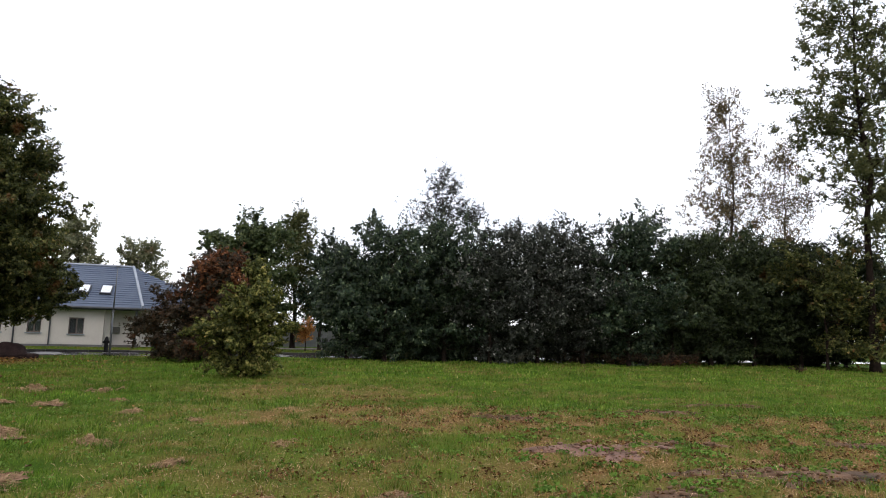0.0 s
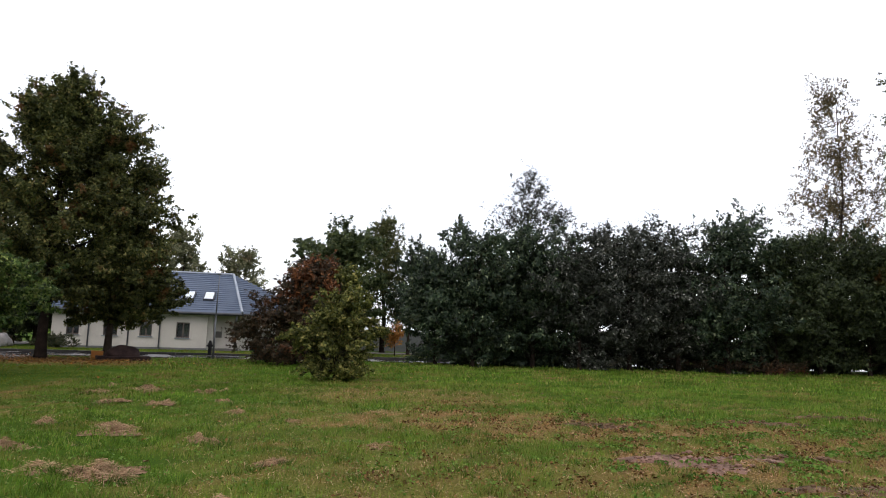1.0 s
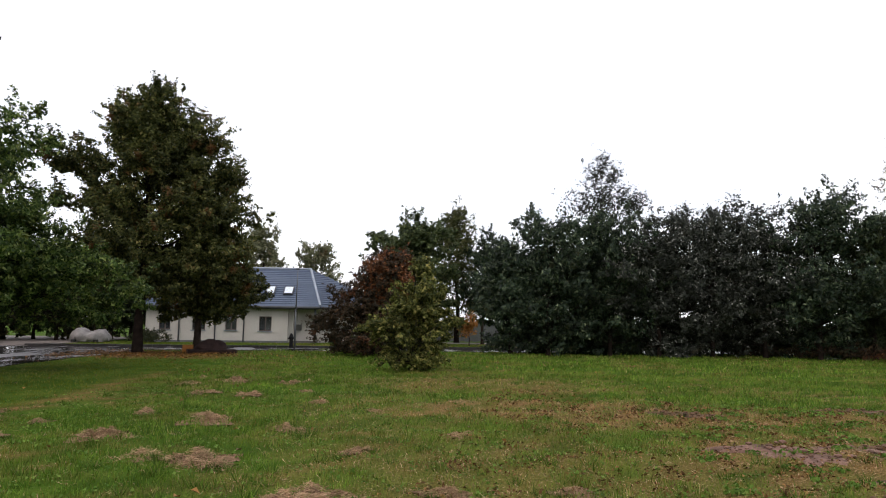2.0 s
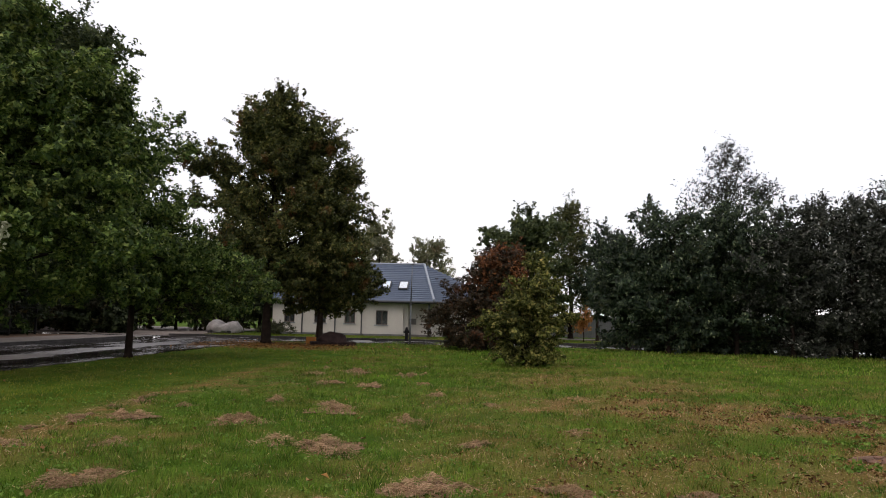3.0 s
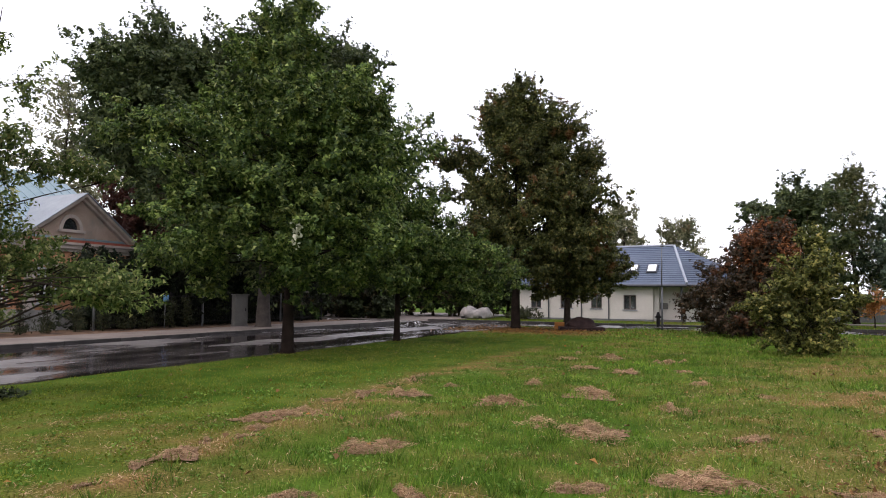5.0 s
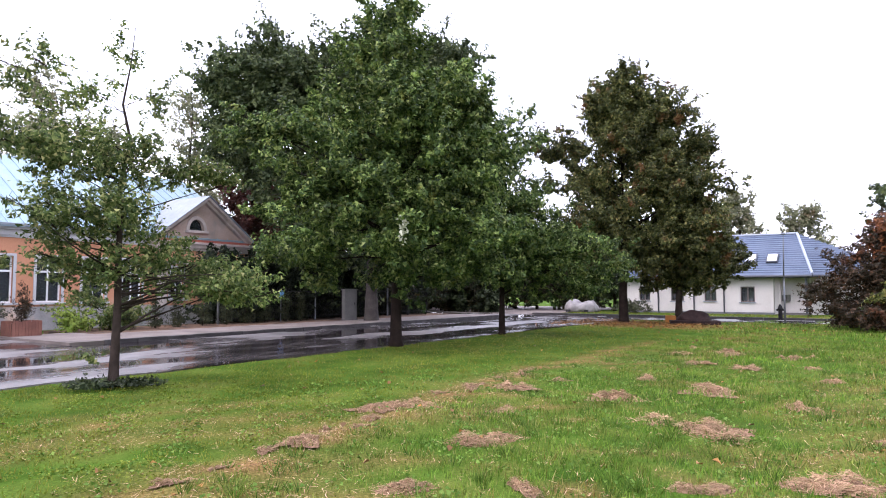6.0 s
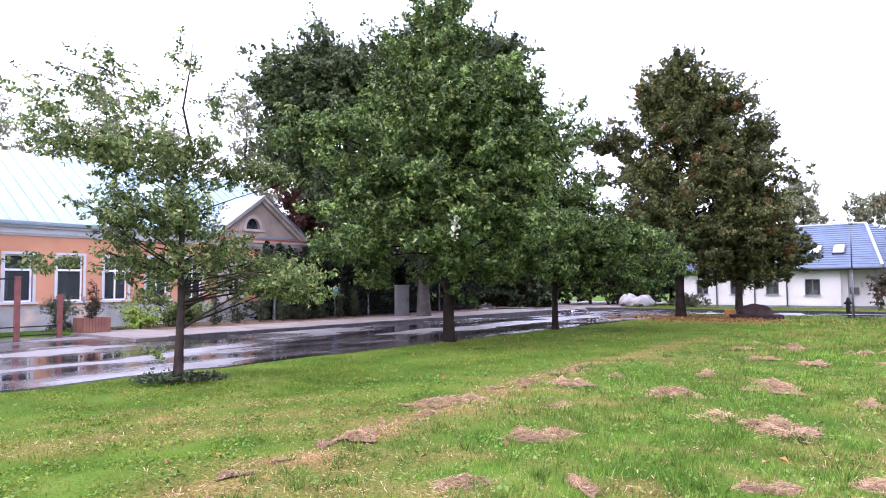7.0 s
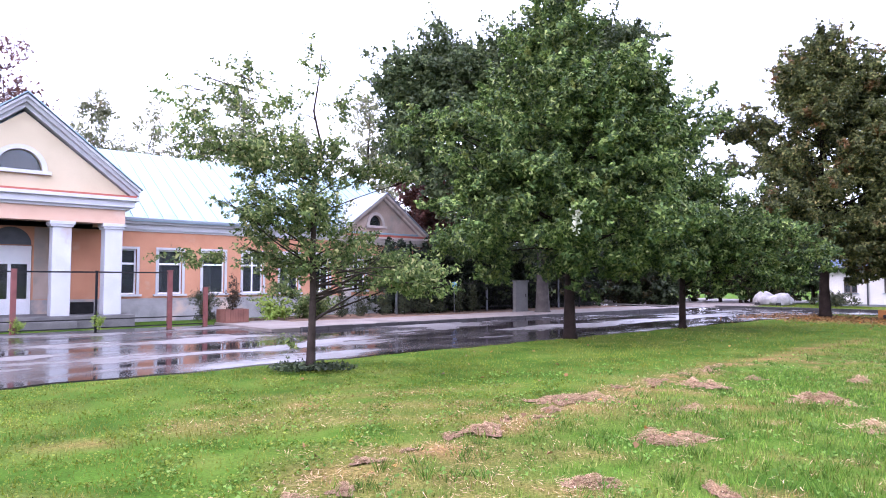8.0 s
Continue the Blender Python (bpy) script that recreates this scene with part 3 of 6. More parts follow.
def ground_z(x, y):
    v = x * CG + y * SG
    meadow = np.clip((v - LAWN) / 0.6, 0, 1) * np.clip((40 - np.hypot(x, y - 14)) / 10, 0, 1)
    return meadow * (0.022 * np.sin(1.9 * x + 0.8 * y) + 0.018 * np.sin(3.1 * y - 1.3 * x) + 0.012 * np.sin(5.7 * x + 2.2 * y)) - 0.02


def spaced(lo, hi, step, far):
    mid = np.arange(lo, hi + step / 2, step)
    out = [step]
    while sum(out) < far:
        out.append(out[-1] * 1.6)
    o = np.cumsum(out)
    return np.concatenate([lo - o[::-1], mid, hi + o])


def make_ground():
    xs, ys = spaced(-24, 26, 0.4, 1600), spaced(-4, 42, 0.4, 1600)
    gx, gy = np.meshgrid(xs, ys)
    z = ground_z(gx, gy)
    pts = np.stack([gx, gy, z], -1).reshape(-1, 3)
    nx, ny = len(xs), len(ys)
    i = np.arange((ny - 1) * (nx - 1))
    a = (i // (nx - 1)) * nx + i % (nx - 1)
    ob = polymesh("ground", pts.tolist(), np.stack([a, a + 1, a + nx + 1, a + nx], 1).tolist(), M_ground, None, "uneven meadow of green and drying grass", True)
    at = ob.data.attributes.new("dry", 'FLOAT', 'POINT')
    at.data.foreach_set("value", dryness(pts[:, 0], pts[:, 1]).astype(np.float32))
    tagged(ob, category="ground", kind="structure")


make_ground()


def strip(name, v0, v1, u0, u1, z0, z1, material, label, category, wavy=0.0, bevel=0.0):
    """A slab of paving along the grid; wavy: how far its v1 edge wanders."""
    bm = bmesh.new()
    if wavy:
        n = max(int((u1 - u0) / 0.5), 2)
        rows = []
        for i in range(n + 1):
            u = u0 + (u1 - u0) * i / n
            w = wavy * (math.sin(u * 1.7) + 0.7 * math.sin(u * 3.9 + 1) + 0.5 * math.sin(u * 7.3))
            rows.append([bm.verts.new((v0, u, z0)), bm.verts.new((v1 + w, u, z0)), bm.verts.new((v1 + w, u, z1)), bm.verts.new((v0, u, z1))])
        for a, b in zip(rows, rows[1:]):
            for k in range(4):
                bm.faces.new((a[k], a[(k + 1) % 4], b[(k + 1) % 4], b[k]))
        bm.faces.new(rows[0])
        bm.faces.new(rows[-1][::-1])
    else:
        box(bm, v0, v1, u0, u1, z0, z1, bevel)
    ob = part(name, bm, material)
    ob.rotation_euler = (0, 0, GRID)
    return tagged(ob, label, category, kind="structure")


strip("road", ROAD_FAR, ROAD_NEAR, -70, CROSS_A, -0.2, 0.008, M_asphalt, "worn wet asphalt street with puddles", "road", wavy=0.07)
strip("cross_road", -90, 90, CROSS_A, CROSS_B, -0.2, 0.004, M_asphalt, "wet asphalt cross street", "road")
strip("forecourt", -24.6, ROAD_FAR, -70, 10.0, -0.2, 0.016, M_asphalt, "wet asphalt forecourt before the fence", "road")
strip("pavement", -24.6, ROAD_FAR - 0.16, 10.0, 12.4, -0.2, 0.10, M_pave, "sandy worn pavement beside the planter", "pavement")
strip("pavement", -23.1, ROAD_FAR - 0.16, 12.4, 35.8, -0.2, 0.10, M_pave, "sandy worn pavement beside the street", "pavement")
strip("earth_bed", -26.8, -23.1, 12.4, 36.0, -0.2, 0.085, M_soil_dark, "dark littered earth under the shrubs", "soil", wavy=0.05)
strip("far_yard", -60, ROAD_FAR, CROSS_B, 60, -0.2, 0.012, M_pave, "sandy yard beyond the cross street", "pavement")
strip("far_path", -0.5, 22, 49.5, 52.2, -0.2, 0.02, M_pave, "pale paved path behind the hedge", "pavement")


def kerbs():
    k = tagged(new("kerb"), "low concrete kerb stones along the street", "kerb", kind="structure")
    k.rotation_euler = (0, 0, GRID)
    stone = B(-0.075, 0.075, -0.49, 0.49, -0.15, 0.13, bevel=0.015)
    first = part("kerb_stone", stone, M_kerb_wet, k)
    spots = [(ROAD_FAR - 0.08, u + 0.5, 0) for u in range(11, 35)]
    spots += [(v + 0.5, CROSS_B + 0.08, 90) for v in range(-20, 10)]
    for i, (v, u, t) in enumerate(spots):
        o = first if i == 0 else new("kerb_stone", first.data)
        o.parent = k
        o.location, o.rotation_euler = (v, u, 0.006 * math.sin(i * 2.3)), (0, 0, radians(t + 0.4 * math.sin(i * 1.7)))


kerbs()


def soil_patches():
    rng = np.random.default_rng(5)
    for i, (cx, cy, rx, ry, turn) in enumerate(SOIL):
        e = tagged(new("soil_patch"), "bare pinkish-brown soil patch with clods in the grass" if i == 0 else "dark trodden soil showing through the grass", "soil", "bare patches in the meadow")
        e.location, e.rotation_euler = (cx, cy, float(ground_z(cx, cy)) - 0.002), (0, 0, radians(turn))
        n, rings = 56, 7
        verts = [(0, 0, 0.022)]
        edge = [1 + 0.20 * math.sin(3 * a + i) + 0.15 * math.sin(7 * a + 2 * i) + 0.14 * math.sin(13 * a + i * 5) + rng.normal(0, 0.13) for a in np.linspace(0, 2 * math.pi, n, endpoint=False)]
        for k in range(1, rings + 1):
            f = k / rings
            for j in range(n):
                a = 2 * math.pi * j / n
                z = 0.010 + rng.normal(0, 0.009) - (0.010 if k == rings - 1 else 0.05 if k == rings else 0)
                verts.append((rx * edge[j] * f * math.cos(a), ry * edge[j] * f * math.sin(a), z))
        faces = [(0, 1 + j, 1 + (j + 1) % n) for j in range(n)]
        for k in range(rings - 1):
            o = 1 + k * n
            faces += [(o + j, o + n + j, o + n + (j + 1) % n, o + (j + 1) % n) for j in range(n)]
        soil_here = M_soil if i == 0 else M_soil_dark
        polymesh("soil", verts, faces, soil_here, e, smooth=True)
        bm = bmesh.new()
        for _ in range(int(60 * rx * ry) + 12):
            a, q = rng.uniform(0, 6.28), math.sqrt(rng.random())
            s = rng.uniform(0.012, 0.045)
            bmesh.ops.create_icosphere(bm, subdivisions=1, radius=s, matrix=Matrix.Translation((rx * q * math.cos(a), ry * q * math.sin(a), 0.022 + s * 0.3)) @ Matrix.Diagonal((1.3, 1, 0.6, 1)))
        tagged(part("crumbled_soil", bm, soil_here, e), kind="stuff")


soil_patches()


# ---- hay left by the mower ----
def hay_clump(seed):
    """A ragged raised heap of matted straw in three or four lobes, with dark earth showing through."""
    rng = np.random.default_rng(seed)
    lobes = [(rng.normal(0, 0.26), rng.normal(0, 0.17), rng.uniform(0.14, 0.27), rng.uniform(0.06, 0.15)) for _ in range(6)]
    n = 2000
    k = rng.integers(0, 6, n)
    lb = np.array(lobes)[k]
    a, q = rng.uniform(0, 6.28, n), np.abs(rng.normal(0, 0.78, n))
    x, y = lb[:, 0] + lb[:, 2] * q * np.cos(a), lb[:, 1] + lb[:, 2] * q * np.sin(a) * 0.85
    z = 0.015 + lb[:, 3] * np.exp(-q ** 2 * 1.6) * rng.uniform(0.45, 1.1, n)
    lie = 2.2 * np.sin(x * 7 + seed) + 1.7 * np.sin(y * 9 + 2 * seed) + rng.normal(0, 0.6, n)
    d = unit(np.stack([np.cos(lie), np.sin(lie), rng.normal(0, 0.2, n) - 0.25 * q], 1))
    s = unit(np.cross(d, rng.normal(0, 1, (n, 3)))) * rng.uniform(0.002, 0.0045, n)[:, None]
    c = np.stack([x, y, z], 1)
    ln = rng.uniform(0.02, 0.085, n)[:, None]
    pts = np.stack([c - d * ln - s, c - d * ln + s, c + d * ln], 1)
    pts[:, :, 2] = np.maximum(pts[:, :, 2], 0.006)
    e = tagged(new("hay_clump"), "ragged raised clump of dry cut grass on the meadow", "hay", "hay clumps")
    o = new("straw", quads("straw", pts, M_hay))
    o.parent = e
    verts, rings, m = [(0, 0, 0.05)], 9, 30
    for g in range(1, rings + 1):
        for h in range(m):
            a = 6.2832 * h / m
            rr = 0.6 * g / rings * (1 + 0.28 * math.sin(3 * a + seed) + 0.16 * math.sin(7 * a + 2 * seed))
            vx, vy = rr * math.cos(a), rr * 0.75 * math.sin(a)
            top = max(lh * math.exp(-((vx - lx) ** 2 + (vy - ly) ** 2) / (lr * lr) * 1.5) for lx, ly, lr, lh in lobes)
            verts.append((vx, vy, top * (0.62 + 0.35 * noise.noise(Vector((vx * 14, vy * 14, seed)))) - 0.018))
    faces = [(0, 1 + h, 1 + (h + 1) % m) for h in range(m)]
    for g in range(rings - 1):
        b = 1 + g * m
        faces += [(b + h, b + m + h, b + m + (h + 1) % m, b + (h + 1) % m) for h in range(m)]
    polymesh("mound", verts, faces, M_mound, e, smooth=True)
    return e


def hay():
    kinds = [hay_clump(s) for s in (1, 2, 3, 4, 5, 6)]
    spots = [(-6.5, 8.35, 1.05), (-5.98, 10.06, 1.0), (-4.57, 7.46, 1.15), (-4.3, 9.7, 0.9), (-5.75, 5.15, 1.05), (-2.6, 6.3, 1.1), (-9.1, 16.4, 1.0), (-9.9, 15.4, 0.8),
             (-7.55, 10.7, 0.75), (-8.04, 5.1, 0.8), (-7.85, 5.7, 0.7), (-8.34, 8.1, 0.8), (-4.9, 3.5, 0.7), (-4.3, 4.2, 0.6),
             (-7.6, 16.8, 0.9), (-8.2, 13.4, 0.7), (-7.2, 13.6, 0.65), (-5.2, 12.8, 0.6), (-1.3, 6.6, 0.75), (-8.5, 9.4, 0.55), (-7.0, 6.6, 0.5),
             (-3.9, 12.2, 0.5), (-2.9, 8.4, 0.5), (-6.3, 14.6, 0.55), (-10.6, 17.3, 0.6), (-0.2, 7.2, 0.45), (-1.9, 10.1, 0.45), (-3.3, 5.4, 0.6),]
    heaps = len(spots)
    wr = random.Random(4)
    for k in range(34):
        u = 1.9 + 0.33 * k + wr.uniform(-0.15, 0.15)
        q = W(float(windrow(u)) + wr.uniform(-0.2, 0.2), u)
        if wr.random() < 0.66:
            spots.append((q.x, q.y, wr.choice((0.2, 0.26, 0.32, 0.4, 0.5))))
    for i, (x, y, s) in enumerate(spots):
        s *= 0.86
        m = Matrix.LocRotScale((x, y, float(ground_z(x, y)) + 0.012), Euler((0, 0, i * 1.9 if i < heaps else GRID + 1.75 + 0.5 * math.sin(i * 2.1))), (s * 0.95, s * (0.75 + 0.3 * math.sin(i * 1.3)), s * (0.9 if i < heaps else 1.0)))
        if i < 6:
            kinds[i].matrix_basis = m
        else:
            copy_thing(kinds[i % 6], m @ Matrix.Diagonal([1 / k for k in kinds[i % 6].scale] + [1]))


hay()


# ---- left: the long municipal building with its portico ----
def window(parent, x, y0, y1, z0, z1, bars, surround=True, material=M_frame_white, glow=False):
    """A window in a wall that faces +x; bars: (vertical?, where 0..1) list."""
    w = part("window", B(x - 0.20, x - 0.12, y0, y0 + 0.06, z0, z1), material, parent)
    fr = bmesh.new()
    box(fr, x - 0.20, x - 0.12, y1 - 0.06, y1, z0, z1)
    box(fr, x - 0.20, x - 0.12, y0 + 0.06, y1 - 0.06, z0, z0 + 0.06)
    box(fr, x - 0.20, x - 0.12, y0 + 0.06, y1 - 0.06, z1 - 0.06, z1)
    for upright, f in bars:
        if upright:
            c = y0 + (y1 - y0) * f
            box(fr, x - 0.195, x - 0.115, c - 0.03, c + 0.03, z0 + 0.06, z1 - 0.06)
        else:
            c = z0 + (z1 - z0) * f
            box(fr, x - 0.198, x - 0.118, y0 + 0.06, y1 - 0.06, c - 0.04, c + 0.04)
    part("frame", fr, material, w)
    g = part("pane", B(x - 0.17, x - 0.16, y0 + 0.05, y1 - 0.05, z0 + 0.05, z1 - 0.05), M_glass, w)
    g.visible_shadow = False
    if surround:
        s = bmesh.new()
        for a, b, c, d in ((y0 - 0.11, y0, z0, z1 + 0.10), (y1, y1 + 0.11, z0, z1 + 0.10), (y0, y1, z1, z1 + 0.10)):
            box(s, x - 0.01, x + 0.035, a, b, c, d, 0.006)
        part("surround", s, M_trim, w, "white plaster surround")
    part("sill", B(x - 0.12, x + 0.10, y0 - 0.2, y1 + 0.2, z0 - 0.09, z0 - 0.002, bevel=0.012), M_trim if surround else M_frame_white, w)
    return w


def municipal():
    v0, u0 = -29.0, 0.0
    e = thing("municipal_building", v0, u0, 0, "long single-storey orange plaster building with white portico", "building")
    # local x = v + 29 (towards the street), y = u
    U0, U1 = -14.0, 18.1
    wins = [(7.45, 8.45), (9.32, 10.30), (11.2, 12.18), (13.05, 14.03), (14.9, 15.88), (16.7, 17.6), (-1.2, -0.2), (-3.1, -2.1), (-5.0, -4.0)]
    holes = [(a, b, 1.12, 2.98) for a, b in wins] + [(3.35, 4.75, 0.32, 3.0)]
    part("wall", pierced(bmesh.new(), -0.35, 0.0, U0, U1, 0.95, 3.72, [(a, b, max(c, 0.95), d) for a, b, c, d in holes]), M_plaster, e)
    part("socle", pierced(bmesh.new(), -0.35, 0.025, U0, U1, -0.2, 0.95, [(3.35, 4.75, 0.32, 0.95)]), M_socle, e, "bare grey weathered render")
    part("back_wall", B(-12.2, -11.9, U0, 23.5, -0.2, 4.2), M_plaster, e)
    part("end_wall", B(-11.9, -0.35, U0, U0 + 0.35, -0.2, 4.2), M_plaster, e)
    # unseen rooms, coloured dark so the windows read as unlit
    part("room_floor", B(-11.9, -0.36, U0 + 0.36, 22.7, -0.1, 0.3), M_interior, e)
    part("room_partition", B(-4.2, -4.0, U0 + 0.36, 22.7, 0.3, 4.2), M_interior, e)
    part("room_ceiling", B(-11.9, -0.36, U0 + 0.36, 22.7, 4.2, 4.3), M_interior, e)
    for a, b in wins:
        window(e, 0.0, a, b, 1.12, 2.98, [(False, 0.68)] + ([(True, 0.5)] if a > 12 or a < 0 else []))
    part("curtain", B(-0.50, -0.46, 11.3, 11.75, 1.3, 2.9), M_curtain, e)
    part("curtain", B(-0.50, -0.46, 9.4, 9.6, 1.3, 2.9), M_curtain, e)
    # cornice under the eaves, stepped
    for a, b in ((U0, 0.30), (7.85, U1)):
        c = bmesh.new()
        box(c, -0.3, 0.06, a, b, 3.72, 3.80)
        box(c, -0.3, 0.14, a, b, 3.80, 4.02)
        box(c, -0.3, 0.30, a, b, 4.02, 4.14)
        part("cornice", c, M_trim, e)
        part("gutter", B(0.28, 0.46, a, b, 4.14, 4.27, bevel=0.03), M_roof_edge, e)
    # sheet-metal roof: two slopes and standing seams
    rx, rz = -6.0, 8.1
    slope = (rz - 4.2) / (0.45 - rx)
    for sgn, nm in ((1, "roof"), (-1, "roof")):
        xe = 0.45 if sgn > 0 else 2 * rx - 0.45
        polymesh(nm, [(xe, U0 - 0.4, 4.2), (xe, 23.7, 4.2), (rx, 23.7, rz), (rx, U0 - 0.4, rz), (xe, U0 - 0.4, 4.12), (xe, 23.7, 4.12), (rx, 23.7, rz - 0.08), (rx, U0 - 0.4, rz - 0.08)],
                 [(0, 1, 2, 3), (7, 6, 5, 4), (0, 4, 5, 1), (1, 5, 6, 2), (3, 7, 4, 0)], M_metal_roof, e, "pale blue standing-seam metal")
    roof_seam = None
    for k in range(63):
        y = U0 + k * 0.6
        if roof_seam is None:
            roof_seam = polymesh("seam", [(0.44, -0.015, 4.206), (0.44, 0.015, 4.206), (rx, 0.015, rz + 0.0), (rx, -0.015, rz + 0.0), (0.44, -0.015, 4.25), (0.44, 0.015, 4.25), (rx, 0.015, rz + 0.045), (rx, -0.015, rz + 0.045)],
                                 [(4, 5, 6, 7), (0, 1, 5, 4), (1, 2, 6, 5), (3, 0, 4, 7)], M_metal_roof, e)
            roof_seam.location.y = y
        else:
            o = new("seam", roof_seam.data)
            o.parent, o.location = e, (0, y, 0)
    # portico
    cy, hw = 4.06, 3.72
    part("portico_floor", B(0.03, 2.6, 0.4, 7.7, -0.2, 0.42, bevel=0.02), M_kerb, e)
    part("step", B(2.6, 2.95, 2.4, 5.7, -0.2, 0.26, bevel=0.02), M_kerb, e)
    for y in (1.12, 2.81, 5.30, 7.0):
        c = part("column", B(1.62, 2.22, y - 0.30, y + 0.30, 0.42, 3.60, bevel=0.015), M_column, e, "square white plastered column with peeling foot")
        cap = bmesh.new()
        box(cap, 1.56, 2.28, y - 0.36, y + 0.36, 3.60, 3.68, 0.01)
        box(cap, 1.52, 2.32, y - 0.40, y + 0.40, 3.68, 3.80, 0.01)
        part("capital", cap, M_trim, c)
    bm = bmesh.new()
    box(bm, 1.60, 2.24, 0.75, 7.37, 3.80, 4.32)
    box(bm, 0.02, 1.60, 0.75, 1.35, 3.80, 4.32)
    box(bm, 0.02, 1.60, 6.77, 7.37, 3.80, 4.32)
    part("architrave", bm, M_plaster_mid, e, "pale orange painted beam")
    # porch ceiling with its shade put into the colour
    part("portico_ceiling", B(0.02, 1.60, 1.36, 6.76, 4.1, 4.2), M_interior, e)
    bm = bmesh.new()
    box(bm, 0.02, 2.34, 0.62, 7.50, 4.32, 4.42)
    box(bm, 0.02, 2.48, 0.48, 7.64, 4.42, 4.66)
    box(bm, 0.02, 2.62, 0.36, 7.78, 4.66, 4.78)
    part("portico_cornice", bm, M_trim, e)
    part("flashing", B(1.9, 2.56, 0.45, 7.69, 4.782, 4.86), M_red_sheet, e, "red painted sheet-metal flashing")
    lun = arch(3.95, 5.52, 0.68, 16, 1.05)
    part("tympanum", prism(bmesh.new(), [(0.62, 4.86), (7.5, 4.86), (cy, 7.55)], 1.9, 2.2, [lun]), M_plaster_pale, e)
    lw = part("lunette_window", prism(bmesh.new(), arch(3.95, 5.50, 0.84, 18, 1.05), 2.2, 2.27, [arch(3.95, 5.52, 0.68, 16, 1.05)]), M_trim, e, "white half-round window surround")
    part("pane", prism(bmesh.new(), arch(3.95, 5.53, 0.67, 16, 1.05), 2.0, 2.02), M_glass, lw)
    part("sill", B(2.2, 2.36, 3.0, 4.9, 5.38, 5.50, bevel=0.01), M_trim, lw)
    for s in (1, -1):
        y0, y1 = cy + s * hw, cy
        for x0, x1, dz, th in ((1.9, 2.36, -0.12, 0.16), (1.9, 2.56, 0.05, 0.14), (1.9, 2.70, 0.19, 0.10)):
            bm = bmesh.new()
            vs = [bm.verts.new((x, y, z)) for x in (x0, x1) for y, z in ((y0, 4.80 + dz), (y1, 7.80 + dz), (y1, 7.80 + dz + th), (y0, 4.80 + dz + th))]
            for f in ((0, 1, 2, 3), (4, 5, 6, 7), (0, 1, 5, 4), (1, 2, 6, 5), (2, 3, 7, 6), (3, 0, 4, 7)):
                bm.faces.new([vs[i] for i in f])
            part("raking_cornice", bm, M_trim, e)
    polymesh("portico_roof", [(2.78, cy - hw - 0.06, 5.06), (2.78, cy, 8.13), (-5.8, cy, 8.13), (-1.0, cy - hw - 0.06, 5.06), (2.78, cy + hw + 0.06, 5.06), (-1.0, cy + hw + 0.06, 5.06),
                              (2.78, cy - hw - 0.06, 5.10), (2.78, cy, 8.17), (-5.8, cy, 8.17), (-1.0, cy - hw - 0.06, 5.10), (2.78, cy + hw + 0.06, 5.10), (-1.0, cy + hw + 0.06, 5.10)],
             [(0, 1, 2, 3), (1, 4, 5, 2), (6, 7, 8, 9), (7, 10, 11, 8), (0, 1, 7, 6), (1, 4, 10, 7)], M_metal_roof, e)
    part("porch_render", B(0.002, 0.012, 0.76, 3.3, 0.97, 3.7), M_plaster_old, e, "bare pale grey render in the porch")
    part("porch_render", B(0.002, 0.012, 4.8, 6.05, 0.97, 3.7), M_plaster_old, e)
    d = part("door", prism(bmesh.new(), [(3.36, 0.42), (4.74, 0.42), (4.74, 2.99), (3.36, 2.99)], -0.22, -0.12, [[(3.48, 1.0), (4.0, 1.0), (4.0, 2.3), (3.48, 2.3)], [(4.1, 1.0), (4.62, 1.0), (4.62, 2.3), (4.1, 2.3)]]), M_frame_white, e, "white double door with glass panes")
    part("pane", B(-0.18, -0.16, 3.46, 4.64, 0.98, 2.32), M_glass, d)
    part("fanlight", prism(bmesh.new(), arch(4.05, 3.02, 0.66, 14), -0.012, 0.03), M_gutter, d)
    part("bench", B(0.35, 0.85, 5.6, 6.7, 0.42, 0.86, bevel=0.03), M_iron, e, "dark bench in the porch")
    for y0, y1 in ((0.42, 0.75), (7.37, 7.7)):
        part("pilaster", B(0.0, 0.12, y0, y1, 0.42, 3.8), M_trim, e)
    # end bay with its own gable
    a, b, c = 18.1, 23.15, 20.6
    part("bay_wall", pierced(bmesh.new(), -0.35, 0.42, a, b, 0.9, 3.55, [(18.8, 19.5, 1.2, 2.7), (21.4, 22.1, 1.2, 2.7)]), M_plaster, e, "orange plaster, darker and weathered")
    part("bay_socle", B(-0.35, 0.45, a, b, -0.2, 0.9), M_socle, e)
    part("bay_side", B(-11.9, -0.35, 22.8, 23.15, -0.2, 4.2), M_plaster, e)
    for y in (19.15, 21.75):
        window(e, 0.42, y - 0.35, y + 0.35, 1.2, 2.7, [(True, 0.5)], material=M_frame_white)
    bm = bmesh.new()
    box(bm, -0.3, 0.52, a - 0.05, b + 0.05, 2.86, 3.0)
    box(bm, -0.3, 0.55, a - 0.08, b + 0.08, 3.55, 3.68)
    box(bm, -0.3, 0.68, a - 0.18, b + 0.18, 3.68, 3.86)
    box(bm, -0.3, 0.80, a - 0.28, b + 0.28, 3.86, 3.97)
    part("bay_cornice", bm, M_trim_old, e)
    for y in (a + 0.25, b - 0.25):
        part("pilaster", B(0.42, 0.52, y - 0.24, y + 0.24, 0.9, 2.86), M_trim_old, e)
    part("flashing", B(0.1, 0.74, a - 0.2, b + 0.2, 3.972, 4.08), M_red_sheet, e, "red painted sheet-metal flashing")
